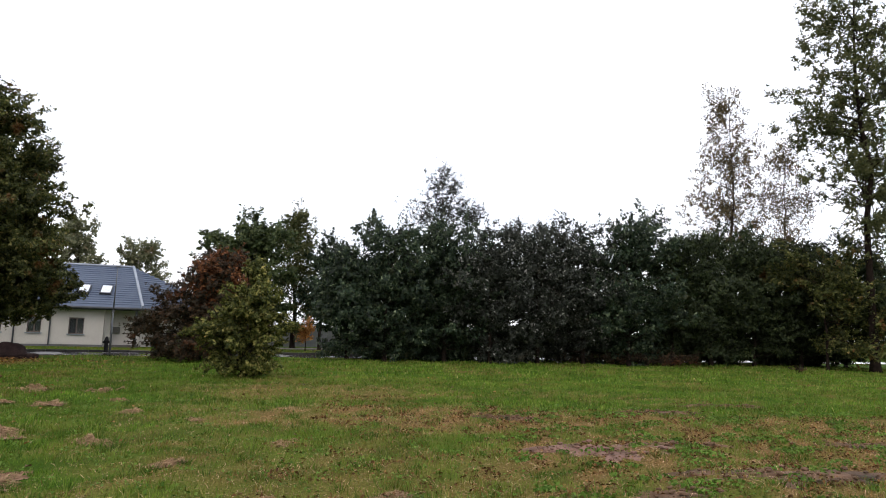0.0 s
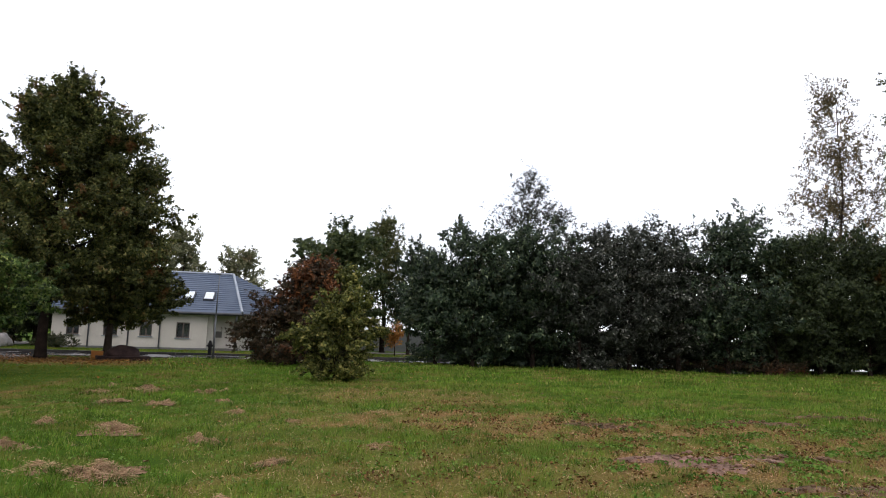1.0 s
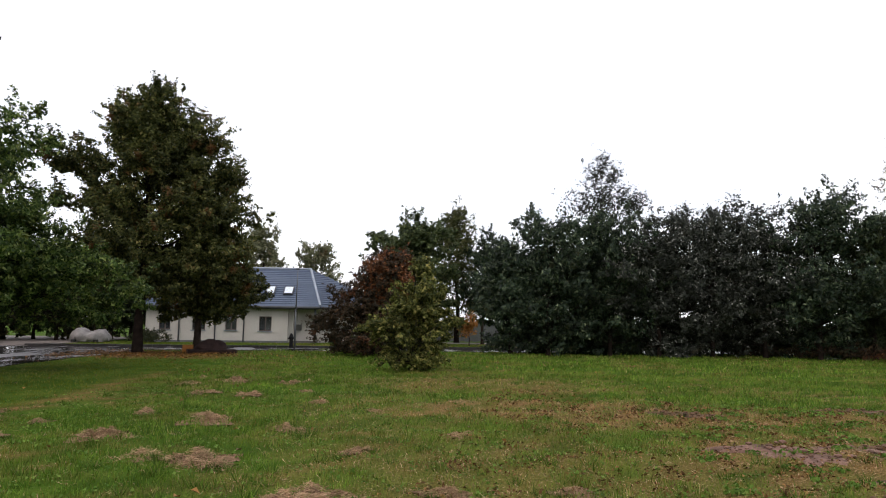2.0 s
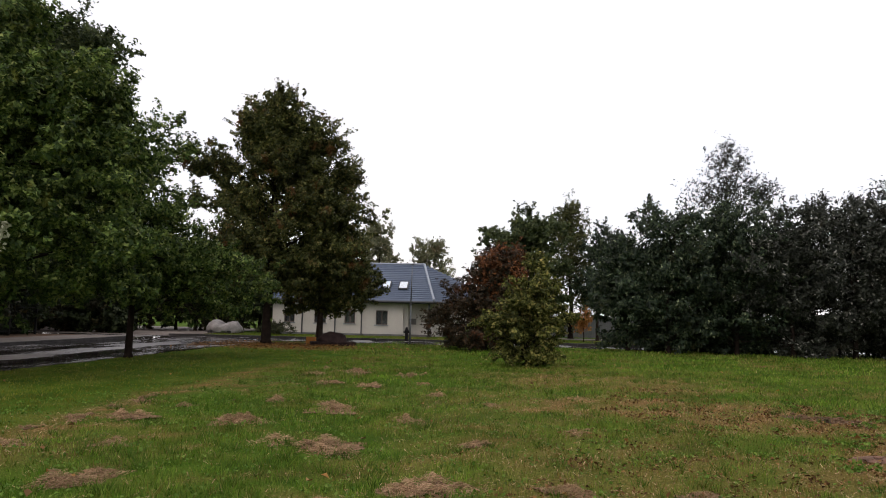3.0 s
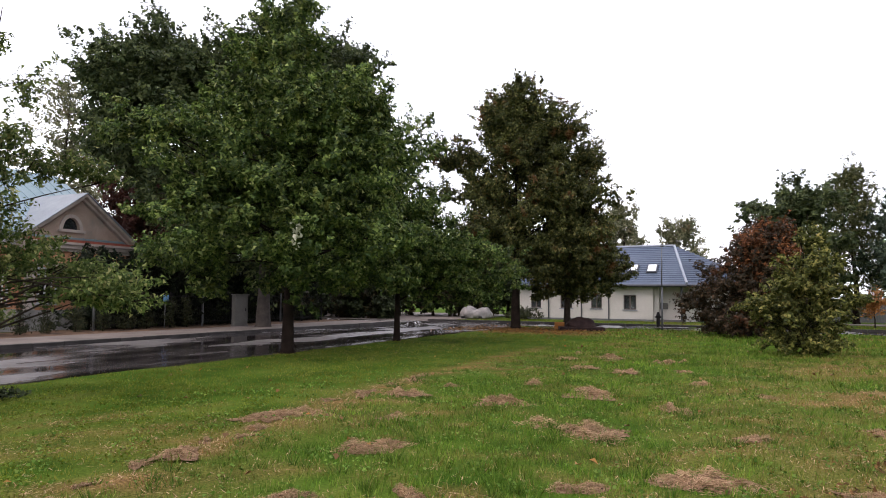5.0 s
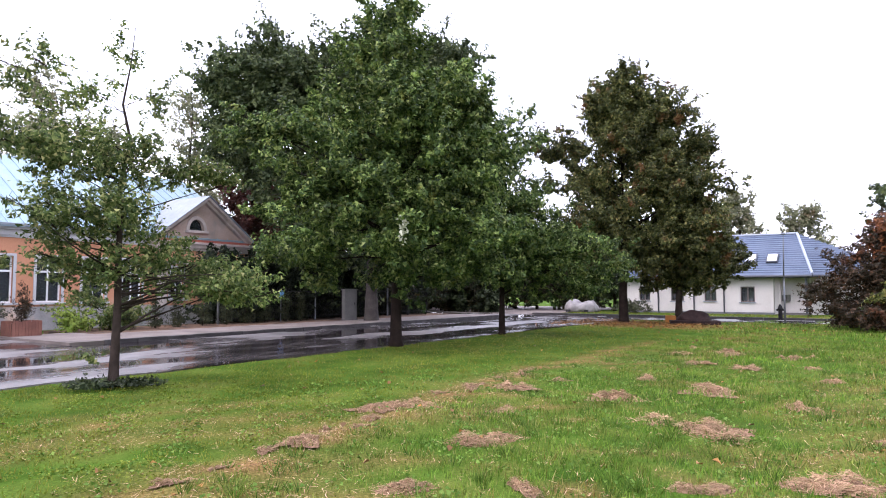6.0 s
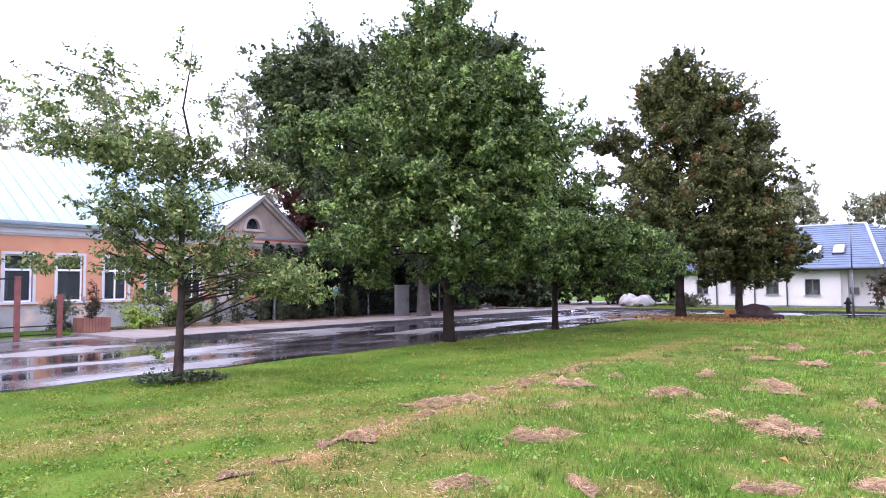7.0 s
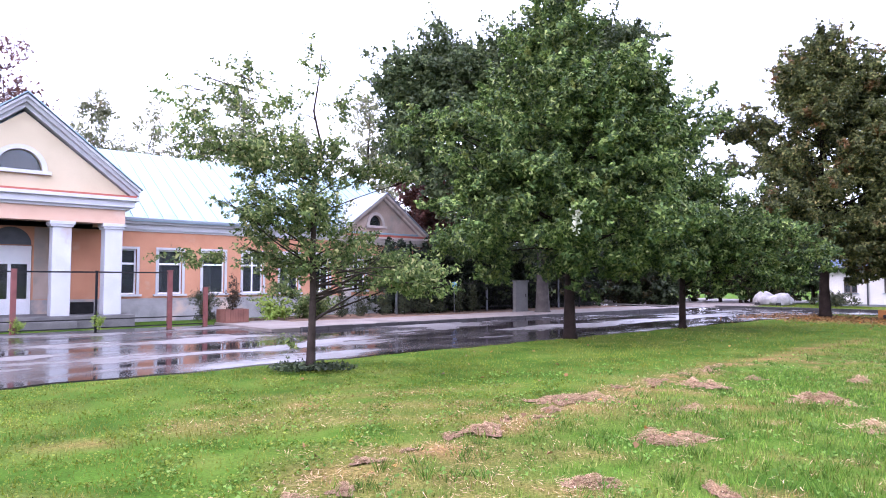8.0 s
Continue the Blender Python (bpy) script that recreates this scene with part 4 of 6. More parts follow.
    part("bay_tympanum", prism(bmesh.new(), [(a + 0.05, 4.03), (b - 0.05, 4.03), (c, 5.95)], 0.15, 0.42, [arch(20.15, 4.58, 0.42, 14, 1.3)]), M_plaster_old, e, "weathered pale plaster")
    lw = part("lunette_window", prism(bmesh.new(), arch(20.15, 4.56, 0.58, 16, 1.25), 0.42, 0.48, [arch(20.15, 4.58, 0.42, 14, 1.3)]), M_trim_old, e)
    part("pane", prism(bmesh.new(), arch(20.15, 4.59, 0.41, 14, 1.3), 0.25, 0.27), M_glass, lw)
    part("sill", B(0.42, 0.56, 19.5, 20.8, 4.44, 4.56, bevel=0.01), M_trim_old, lw)
    for s in (1, -1):
        y0, y1 = c + s * 2.72, c
        for x0, x1, dz, th in ((0.15, 0.56, -0.10, 0.14), (0.15, 0.80, 0.04, 0.14)):
            bm = bmesh.new()
            vs = [bm.verts.new((x, y, z)) for x in (x0, x1) for y, z in ((y0, 4.03 + dz), (y1, 6.10 + dz), (y1, 6.10 + dz + th), (y0, 4.03 + dz + th))]
            for f in ((0, 1, 2, 3), (4, 5, 6, 7), (0, 1, 5, 4), (1, 2, 6, 5), (2, 3, 7, 6), (3, 0, 4, 7)):
                bm.faces.new([vs[i] for i in f])
            part("bay_raking_cornice", bm, M_trim_old, e)
    polymesh("bay_roof", [(0.88, c - 2.82, 4.16), (0.88, c, 6.30), (-3.6, c, 6.30), (0.0, c - 2.82, 4.16), (0.88, c + 2.82, 4.16), (0.0, c + 2.82, 4.16),
                          (0.88, c - 2.82, 4.20), (0.88, c, 6.34), (-3.6, c, 6.34), (0.0, c - 2.82, 4.20), (0.88, c + 2.82, 4.20), (0.0, c + 2.82, 4.20)],
             [(0, 1, 2, 3), (1, 4, 5, 2), (6, 7, 8, 9), (7, 10, 11, 8), (0, 1, 7, 6), (1, 4, 10, 7)], M_roof_edge, e)
    polymesh("gable_end", [(-12.0, 23.6, 4.2), (0.0, 23.6, 4.2), (rx, 23.6, rz - 0.1), (-12.0, 23.4, 4.2), (0.0, 23.4, 4.2), (rx, 23.4, rz - 0.1)], [(0, 1, 2), (5, 4, 3), (0, 3, 4, 1), (1, 4, 5, 2), (2, 5, 3, 0)], M_plaster, e)


municipal()


# ---- fence before the building ----
def fence():
    f = thing("metal_fence", -24.1, 0, 0.10, "dark red steel fence with thin black rails", "fence")
    f.location.z = 0.02
    posts = [(-3.2, 2.0, M_fence_red, 0.06), (-1.0, 2.0, M_iron, 0.03), (1.3, 2.0, M_fence_red, 0.06), (3.52, 2.0, M_fence_red, 0.075), (5.83, 1.96, M_iron, 0.035), (8.18, 2.0, M_fence_red, 0.075), (9.45, 1.4, M_fence_red, 0.07)]
    for u, h, m, r in posts:
        p = part("post", B(-r, r, u - r, u + r, -0.12, h, bevel=0.008), m, f)
        part("cap", B(-r - 0.012, r + 0.012, u - r - 0.012, u + r + 0.012, h, h + 0.02), m, p)
    for z, t in ((1.93, 0.025), (0.38, 0.02), (0.10, 0.02)):
        for (a, h, _, r), (b, h2, _, r2) in zip(posts, posts[1:]):
            if z < min(h, h2):
                part("rail", B(-0.012, 0.012, a + r, b - r2, z - t, z + t), M_iron, f)


fence()


def planter():
    p = thing("planter", -24.35, 10.6, 0.10, "red-brown plank planter box on the pavement", "planter")
    for i in range(9):
        part("plank", B(0.36, 0.40, -0.45 + i * 0.1, -0.355 + i * 0.1, 0, 0.50 + 0.02 * math.sin(i * 2.1), bevel=0.006), M_planter, p)
        part("plank", B(-0.40, -0.36, -0.45 + i * 0.1, -0.355 + i * 0.1, 0, 0.50, bevel=0.006), M_planter, p)
    for i in range(7):
        for y in (-0.49, 0.45):
            part("plank", B(-0.35 + i * 0.1, -0.255 + i * 0.1, y, y + 0.04, 0, 0.50, bevel=0.006), M_planter, p)
    part("earth", B(-0.35, 0.35, -0.44, 0.44, 0.05, 0.42), M_soil, p)


planter()


# ---- street furniture on the far pavement ----
def cabinet():
    c = thing("utility_cabinet", -23.1, 25.35, 0.10, "tall grey utility cabinet with weathered paint", "cabinet", turn=-25)
    part("body", B(-0.2, 0.2, -0.33, 0.33, 0.08, 1.52, bevel=0.015), M_concrete, c)
    part("plinth", B(-0.22, 0.22, -0.36, 0.36, -0.05, 0.08), M_kerb, c)
    part("door", B(0.202, 0.225, -0.28, 0.28, 0.16, 1.44, bevel=0.006), M_concrete, c)
    part("top", B(-0.24, 0.26, -0.37, 0.37, 1.52, 1.58, bevel=0.01), M_concrete, c)
    part("handle", B(0.226, 0.25, 0.18, 0.21, 0.75, 0.9), M_iron, c)


cabinet()


def yard_fence():
    f = thing("iron_fence", -25.2, 19.0, 0.0, "dark iron railings behind the pavement, overgrown", "fence")
    for i in range(9):
        part("post", B(-0.04, 0.04, i * 2.0 - 0.04, i * 2.0 + 0.04, -0.1, 1.75, bevel=0.006), M_galv if i % 3 == 0 else M_iron, f)
    for z in (0.3, 1.55):
        part("rail", B(-0.015, 0.015, 0, 16, z - 0.02, z + 0.02), M_iron, f)
    bar = part("bar", B(-0.008, 0.008, -0.008, 0.008, 0.15, 1.7), M_iron, f)
    for i in range(1, 112):
        if i % 14:
            o = new("bar", bar.data)
            o.parent, o.location = f, (0, i * 0.143, 0)
    bar.location = (0, 0.1, 0)
    s = thing("street_sign", -24.9, 22.4, 0, "small blue sign plate on a thin pole", "sign")
    bm = bmesh.new()
    tube(bm, [(0, 0, -0.1), (0, 0, 1.65)], [0.02, 0.02], 8)
    part("pole", bm, M_galv, s)
    part("plate", B(0.03, 0.045, -0.15, 0.15, 1.3, 1.6, bevel=0.004), M_blue, s)


yard_fence()


# ---- the white house across the cross street ----
def house():
    e = thing("white_house", -4.75, 48.8, 0.0, "single-storey cream house with blue-grey metal tile roof", "house")
    # local x = v + 4.75, y = u - 48.8; the front faces -y
    def fb(x0, x1, z0, z1, y0, y1, m, name, par=e, lab="", bev=0.0):
        return part(name, B(x0, x1, y0, y1, z0, z1, bevel=bev), m, par, lab)
    wins = [(-10.9, -10.1, 0.85, 1.9), (-8.6, -7.7, 0.85, 1.9), (-6.3, -5.5, 0.85, 1.9), (-3.95, -3.05, 0.80, 1.86)]
    bm = pierced(bmesh.new(), 0.0, 0.35, -11.8, -1.9, 0.12, 2.5, wins)
    bmesh.ops.transform(bm, matrix=Matrix(((0, 1, 0, 0), (1, 0, 0, 0), (0, 0, 1, 0), (0, 0, 0, 1))), verts=bm.verts)
    part("wall", bm, M_house_wall, e)
    fb(-11.8, -1.9, -0.1, 0.12, 0.03, 0.35, M_wall_grey, "plinth", lab="dark grey plinth")
    # recessed porch at the corner, then the receding side
    fb(-1.9, -1.55, 0.0, 2.5, 0.35, 1.4, M_house_wall, "porch_side")
    fb(-1.55, 0.2, 0.12, 2.5, 0.9, 1.2, M_house_wall, "porch_wall")
    fb(-1.55, 0.2, -0.1, 0.12, 0.0, 1.2, M_kerb, "porch_floor")
    polymesh("side_wall", [(0.2, 0.9, -0.1), (5.6, 5.4, -0.1), (5.6, 5.4, 2.5), (0.2, 0.9, 2.5), (0.0, 1.2, -0.1), (5.4, 5.7, -0.1), (5.4, 5.7, 2.5), (0.0, 1.2, 2.5)],
             [(0, 1, 2, 3), (7, 6, 5, 4), (0, 4, 5, 1), (3, 2, 6, 7), (1, 5, 6, 2), (0, 3, 7, 4)], M_house_wall, e)
    fb(-11.8, 5.5, -0.1, 2.5, 9.0, 9.3, M_house_wall, "back_wall")
    fb(-11.8, -11.5, -0.1, 2.5, 0.35, 9.0, M_house_wall, "end_wall")
    fb(5.2, 5.5, -0.1, 2.5, 5.6, 9.0, M_house_wall, "end_wall")
    # unseen rooms, again in the shade-dark colour
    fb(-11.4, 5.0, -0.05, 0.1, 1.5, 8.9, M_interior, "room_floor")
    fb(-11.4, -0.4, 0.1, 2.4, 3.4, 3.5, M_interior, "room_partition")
    for x0, x1, z0, z1 in wins:
        w = fb(x0, x0 + 0.06, z0, z1, 0.10, 0.17, M_frame_dark, "window")
        fr = bmesh.new()
        c = (x0 + x1) / 2
        for a, b, p, q in ((x1 - 0.06, x1, z0, z1), (x0 + 0.06, x1 - 0.06, z0, z0 + 0.07), (x0 + 0.06, x1 - 0.06, z1 - 0.07, z1), (c - 0.04, c + 0.04, z0 + 0.07, z1 - 0.07)):
            box(fr, a, b, 0.10, 0.17, p, q)
        part("frame", fr, M_frame_dark, w)
        g = fb(x0 + 0.05, x1 - 0.05, z0 + 0.05, z1 - 0.05, 0.13, 0.14, M_glass, "pane", w)
        g.visible_shadow = False
        fb(x0 - 0.08, x1 + 0.08, z0 - 0.07, z0 - 0.003, -0.07, 0.10, M_roof_edge, "sill", w)
        fb(x0 + 0.06, x0 + 0.32, z0 + 0.1, z1 - 0.1, 0.42, 0.45, M_curtain, "curtain", w)
    for x in (-9.5, -7.0, -5.0):
        bm = bmesh.new()
        tube(bm, [(x, -0.06, 0.05), (x, -0.06, 2.4)], [0.045, 0.045], 8)
        part("downpipe", bm, M_gutter, e)
    fb(-0.02, 0.12, 0.1, 2.45, -0.32, -0.18, M_gutter, "porch_post", lab="dark porch post", bev=0.01)
    m = fb(-1.52, -1.0, 0.86, 1.30, 0.78, 0.90, M_concrete, "meter_box", lab="pale meter box on the porch wall", bev=0.01)
    # roof
    P = [(-12.2, -0.45, 2.62), (0.42, -0.45, 2.62), (6.0, 4.6, 2.62), (6.0, 9.8, 2.62), (-12.2, 9.8, 2.62), (-0.85, 4.4, 5.62), (-9.6, 4.4, 5.62)]
    polymesh("roof", P + [(x, y, z - 0.12) for x, y, z in P[:5]],
             [(0, 1, 5, 6), (1, 2, 5), (2, 3, 5), (3, 4, 6, 5), (4, 0, 6), (0, 7, 8, 1), (1, 8, 9, 2), (2, 9, 10, 3), (3, 10, 11, 4), (4, 11, 7, 0), (7, 11, 10, 9, 8)], M_tile_roof, e)
    A0, A1, C5, C6 = [Vector(P[i]) for i in (0, 1, 5, 6)]
    B2 = Vector(P[2])
    for k in range(1, 19):
        f = k / 19
        a, b = A0.lerp(C6, f), A1.lerp(C5, f)
        polymesh("roof_course", [a + Vector((0, -0.02, 0.035)), b + Vector((0, -0.02, 0.035)), b + Vector((0, 0.15, 0.105)), a + Vector((0, 0.15, 0.105)), a + Vector((0, -0.02, 0.0)), b + Vector((0, -0.02, 0.0))],
                 [(0, 1, 2, 3), (4, 5, 1, 0)], M_tile_roof, e)
        c = B2.lerp(C5, f)
        out = Vector((0.67, -0.74, 0)) * 0.02
        inn = Vector((-0.67, 0.74, 0)) * 0.12
        polymesh("roof_course", [b + out + Vector((0, 0, 0.04)), c + out + Vector((0, 0, 0.04)), c + inn + Vector((0, 0, 0.12)), b + inn + Vector((0, 0, 0.12)), b + out, c + out], [(0, 1, 2, 3), (4, 5, 1, 0)], M_tile_roof, e)
    for a, b, r in ((A1, C5, 0.09), (C5, C6, 0.08)):
        bm = bmesh.new()
        up = Vector((0, 0, 0.06))
        tube(bm, [a + up, b + up], [r, r], 8)
        part("ridge_cap", bm, M_ridge, e, "pale metal ridge cap")
    for a, b in ((A0, A1), (A1, B2)):
        bm = bmesh.new()
        dn = Vector((0, -0.05, -0.10))
        tube(bm, [a + dn, b + dn], [0.085, 0.085], 8)
        part("gutter", bm, M_gutter, e)
    fb(-12.0, 0.3, 2.40, 2.49, -0.40, 0.3, M_gutter, "soffit")
    n = Vector((0, -3.0, 4.85)).normalized()
    for x in (-3.42, -2.08):
        for f in (0.36,):
            c = A0.lerp(C6, f)
            c.x = x
            t = (C6 - A0)
            t.x = 0
            t.normalize()
            fr, gl2 = bmesh.new(), bmesh.new()
            rot = Matrix((Vector((1, 0, 0)), t, n)).transposed().to_4x4()
            box(fr, -0.36, 0.36, -0.55, 0.55, 0.02, 0.17, 0.01)
            box(gl2, -0.29, 0.29, -0.48, 0.48, 0.172, 0.185)
            for bm in (fr, gl2):
                bmesh.ops.transform(bm, matrix=Matrix.Translation(c) @ rot @ Matrix.Shear('XZ', 4, (0, 0)), verts=bm.verts)
            w = part("roof_light", fr, M_gutter, e)
            part("pane", gl2, M_skyglass, w)


house()


def lamp_post():
    p = new("street_lamp")
    p.location = (-15.8, 34.5, 0)
    tagged(p, "slender galvanised street lamp post beside the cross street", "street lamp")
    bm = bmesh.new()
    tube(bm, [(0, 0, -0.1), (0, 0, 1.0), (0, 0, 2.2)], [0.055, 0.048, 0.045], 12)
    part("lower_pole", bm, M_galv, p, smooth=True)
    bm = bmesh.new()
    tube(bm, [(0, 0, 2.2), (0.02, 0, 3.4), (0.04, 0, 4.45)], [0.036, 0.030, 0.022], 12)
    part("upper_pole", bm, M_galv, p, smooth=True)
    bm = bmesh.new()
    tube(bm, [(0, 0, 2.12), (0, 0, 2.24)], [0.055, 0.055], 12)
    part("collar", bm, M_galv, p)
    part("lamp_head", B(-0.06, 0.16, -0.06, 0.06, 4.43, 4.51, bevel=0.03), M_galv, p)


lamp_post()


def bollard():
    p = new("hydrant")
    p.location = (-16.85, 36.3, 0)
    tagged(p, "small dark hydrant post on the verge", "hydrant")
    bm = bmesh.new()
    tube(bm, [(0, 0, -0.05), (0, 0, 0.5), (0, 0, 0.62), (0, 0, 0.85)], [0.11, 0.10, 0.13, 0.05], 10)
    part("body", bm, M_iron, p)
    part("outlet", B(-0.2, 0.2, -0.05, 0.05, 0.5, 0.6, bevel=0.02), M_iron, p)


bollard()


def boulder():
    p = new("memorial_boulder")
    p.location = (-17.65, 29.3, 0)
    p.rotation_euler = (0, 0, radians(38))
    tagged(p, "dark red-brown boulder on a low dark slab", "boulder")
    bm = bmesh.new()
    bmesh.ops.create_icosphere(bm, subdivisions=4, radius=1)
    for v in bm.verts:
        d = 1 + 0.22 * noise.noise(v.co * 1.3) + 0.08 * noise.noise(v.co * 4)
        v.co = Vector((v.co.x * 0.80 * d, v.co.y * 0.55 * d, 0.13 + max(v.co.z * d, -0.15) * 0.52))
    part("rock", bm, M_rock, p, smooth=True)
    part("slab", B(-1.15, 1.05, -0.6, 0.6, -0.05, 0.17, bevel=0.02), M_rock, p)
    q = new("wooden_marker")
    q.location = (-18.75, 28.95, 0)
    tagged(q, "small orange-brown wooden marker beside the boulder", "marker")
    part("board", B(-0.28, 0.28, -0.03, 0.03, 0.0, 0.38, bevel=0.01), M_leaf_orange, q)


boulder()


def tarp_heap(v, u, label):
    t = thing("covered_heap", v, u, 0, label, "tarpaulin")
    bm = bmesh.new()
    bmesh.ops.create_icosphere(bm, subdivisions=4, radius=1)
    for w in bm.verts:
        c = w.co.copy()
        z = max(c.z, 0.0) ** 0.5
        fold = 0.10 * math.sin(9 * math.atan2(c.y, c.x)) * (1 - z)
        hump = 0.15 * math.cos(c.x * 5.6 + 3.0) - 0.08 * c.x + 0.12 * noise.noise(Vector((c.x * 3, c.y * 3, 1)))
        w.co = Vector((c.x * (1.3 + fold), c.y * (0.9 + fold), 0.06 + z * (0.78 + hump) + 0.10 * noise.noise(c * 4) * (1 - 0.5 * z)))
    part("cover", bm, M_tarp, t, smooth=True)
    for x in (-0.8, 0.6):
        part("weight", B(x, x + 0.25, -1.08, -0.85, 0.0, 0.18, bevel=0.02), M_rubber, t)


tarp_heap(-19.4, 46.9, "white tarpaulin draped over a heap on the verge")


def car(name, x, y, turn, paint, label, length=4.3):
    c = new(name)
    c.location, c.rotation_euler = (x, y, 0), (0, 0, turn)
    tagged(c, label, "car")
    L = length / 2
    prof = [(-L, 0.35), (-L, 0.75), (-L * 0.93, 0.92), (-L * 0.55, 0.98), (-L * 0.30, 1.42), (L * 0.35, 1.45), (L * 0.72, 1.0), (L, 0.92), (L * 1.0, 0.35)]
    bm = bmesh.new()
    prism(bm, [(a, b) for a, b in prof], -0.85, 0.85)
    bmesh.ops.transform(bm, matrix=Matrix.Rotation(math.pi / 2, 4, 'Z'), verts=bm.verts)
    for v in bm.verts:
        if v.co.z > 1.2:
            v.co.y *= 0.82
    bmesh.ops.bevel(bm, geom=list(bm.edges), offset=0.04, segments=2, affect='EDGES')
    part("body", bm, paint, c, smooth=True)
    for s in (1, -1):
        polymesh("side_window", [(-L * 0.27 * -1 - 0.0, s * 0.80, 1.36), (L * 0.50, s * 0.862, 1.0), (-L * 0.62, s * 0.862, 1.03), (-L * 0.33, s * 0.80, 1.38)], [(0, 1, 2, 3)], M_glass, c)
        for xw in (-L * 0.62, L * 0.62):
            bm = bmesh.new()
            tube(bm, [(xw, s * 0.70, 0.32), (xw, s * 0.88, 0.32)], [0.32, 0.32], 18)
            w = part("wheel", bm, M_rubber, c)
            bm = bmesh.new()
            tube(bm, [(xw, s * 0.881, 0.32), (xw, s * 0.89, 0.32)], [0.19, 0.19], 14)
            part("rim", bm, M_galv, w)
    for s in (0.6, -0.6):
        part("headlight", B(-L - 0.012, -L + 0.04, s - 0.16, s + 0.16, 0.66, 0.78, bevel=0.01), M_skyglass, c)


p = W(40, 44)
car("parked_car", p.x, p.y, GRID + 1.2, M_white_paint, "white parked car seen far off under the hedge")



def far_fences():
    f = thing("board_fence", 1.0, 56.0, 0, "grey board fence far behind the trees", "fence")
    b = part("board", B(-0.07, 0.07, -0.012, 0.012, 0, 1.7), M_wall_grey, f)
    for i in range(1, 110):
        o = new("board", b.data)
        o.parent, o.location = f, (i * 0.15, 0, 0.02 * math.sin(i * 1.3))
    g = thing("picket_fence", 24.0, 35.2, 0, "low pale wooden fence glimpsed under the hedge", "fence")
    b = part("picket", B(-0.05, 0.05, -0.012, 0.012, 0, 0.62), M_kerb, g)
    for i in range(1, 26):
        o = new("picket", b.data)
        o.parent, o.location = g, (i * 0.2, 0, 0)


far_fences()


# ---- trees along the street ----
tree("young_oak", -12.62, 2.80, "young oak with sparse olive leaves on the mown verge", "tree",
     [(-0.3, 0, 3.95, 1.35, 1.1, 0.55, 1.6), (-1.6, 0.2, 4.1, 0.95, 0.9, 0.45, 0.8), (-1.35, 0.2, 5.5, 0.6, 0.5, 0.6, 0.4), (-2.1, 0.2, 4.8, 0.6, 0.5, 0.4, 0.3), (-0.7, 0, 4.9, 0.8, 0.7, 0.5, 0.4), (0.05, 0, 5.7, 0.22, 0.22, 0.8, 0.12), (0.6, 0, 5.1, 0.6, 0.5, 0.3, 0.12), (1.35, 0, 3.7, 0.75, 0.6, 0.25, 0.4),
      (-0.4, 0, 2.85, 1.25, 1.1, 0.6, 2.3), (0.4, 0, 2.05, 1.25, 1.0, 0.5, 1.8), (1.8, 0, 1.75, 1.0, 0.8, 0.42, 1.5), (-1.05, 0, 2.1, 0.75, 0.7, 0.4, 0.5), (-2.2, 0, 2.05, 0.65, 0.5, 0.22, 0.22), (-0.45, 0, 0.45, 0.15, 0.1, 0.1, 0.02)],
     13500, 0.115, M_leaf_young, M_bark, 0.085, 6.3, seed=11, clump=0.25, clumps=300, limbs=60, width=0.5, shell=0.2, flat=0.5, fork=0.14, twigs=0.5, lean=(-0.15, 0.15), fine=2.0)
B_OAK = tree("oak_tree", -16.32, 11.08, "dense green oak with a dark straight trunk by the street", "tree",
     [(0, 0, 3.3, 3.9, 3.7, 1.7, 3), (-0.2, 0, 5.3, 3.7, 3.5, 2.0, 3), (0.2, 0, 7.0, 2.6, 2.5, 1.4, 1.7), (-0.3, 0, 8.5, 1.3, 1.3, 1.1, 0.7), (-0.1, 0, 9.9, 0.9, 0.8, 0.8, 0.28), (-3.9, 0, 6.2, 1.0, 0.9, 0.4, 0.25), (1.7, 0, 5.8, 1.9, 1.9, 1.3, 0.9)],
     96000, 0.165, M_leaf_oak, M_bark_dark, 0.17, 10.4, seed=21, clump=0.40, clumps=640, limbs=90, width=0.58, shell=0.6, fork=0.2, fine=2.0)
srng = np.random.default_rng(22)
spray = srng.normal(0, 1, (36, 3)) * np.array([0.06, 0.06, 0.15]) + np.array([-13.28 + 16.32, 9.23 - 11.08, 3.1])
pale = new("pale_spray", quads("pale_spray", leaves_at(srng, spray, np.array([0.6, -0.5, 0.6]), 0.13, 0.55), leafy("silvery_leaf", [(0, (0.30, 0.34, 0.20)), (1, (0.55, 0.56, 0.42))], 0.3)))
pale.parent = B_OAK
tagged(pale, "spray of pale silvery upturned leaves")
p = Vector((-18.15, 17.05, 0))
tree("oak_tree", p.x, p.y, "smaller oak with a thin trunk and long low limbs", "tree",
     [(2.0, 0, 2.7, 2.5, 2.0, 1.3, 2.6), (-1.0, 0, 3.3, 2.1, 2.0, 1.9, 1.8), (0.5, 0, 3.6, 2.2, 2.0, 1.4, 1.4), (0.5, 0, 5.0, 1.4, 1.4, 1.2, 0.5), (0.8, 0, 7.0, 0.8, 0.8, 1.6, 0.16)],
     40000, 0.165, M_leaf_oak, M_bark_dark, 0.12, 8.2, seed=31, clump=0.42, clumps=280, limbs=60, width=0.55, shell=0.4, fork=0.2, twigs=0.4, fine=2.0)
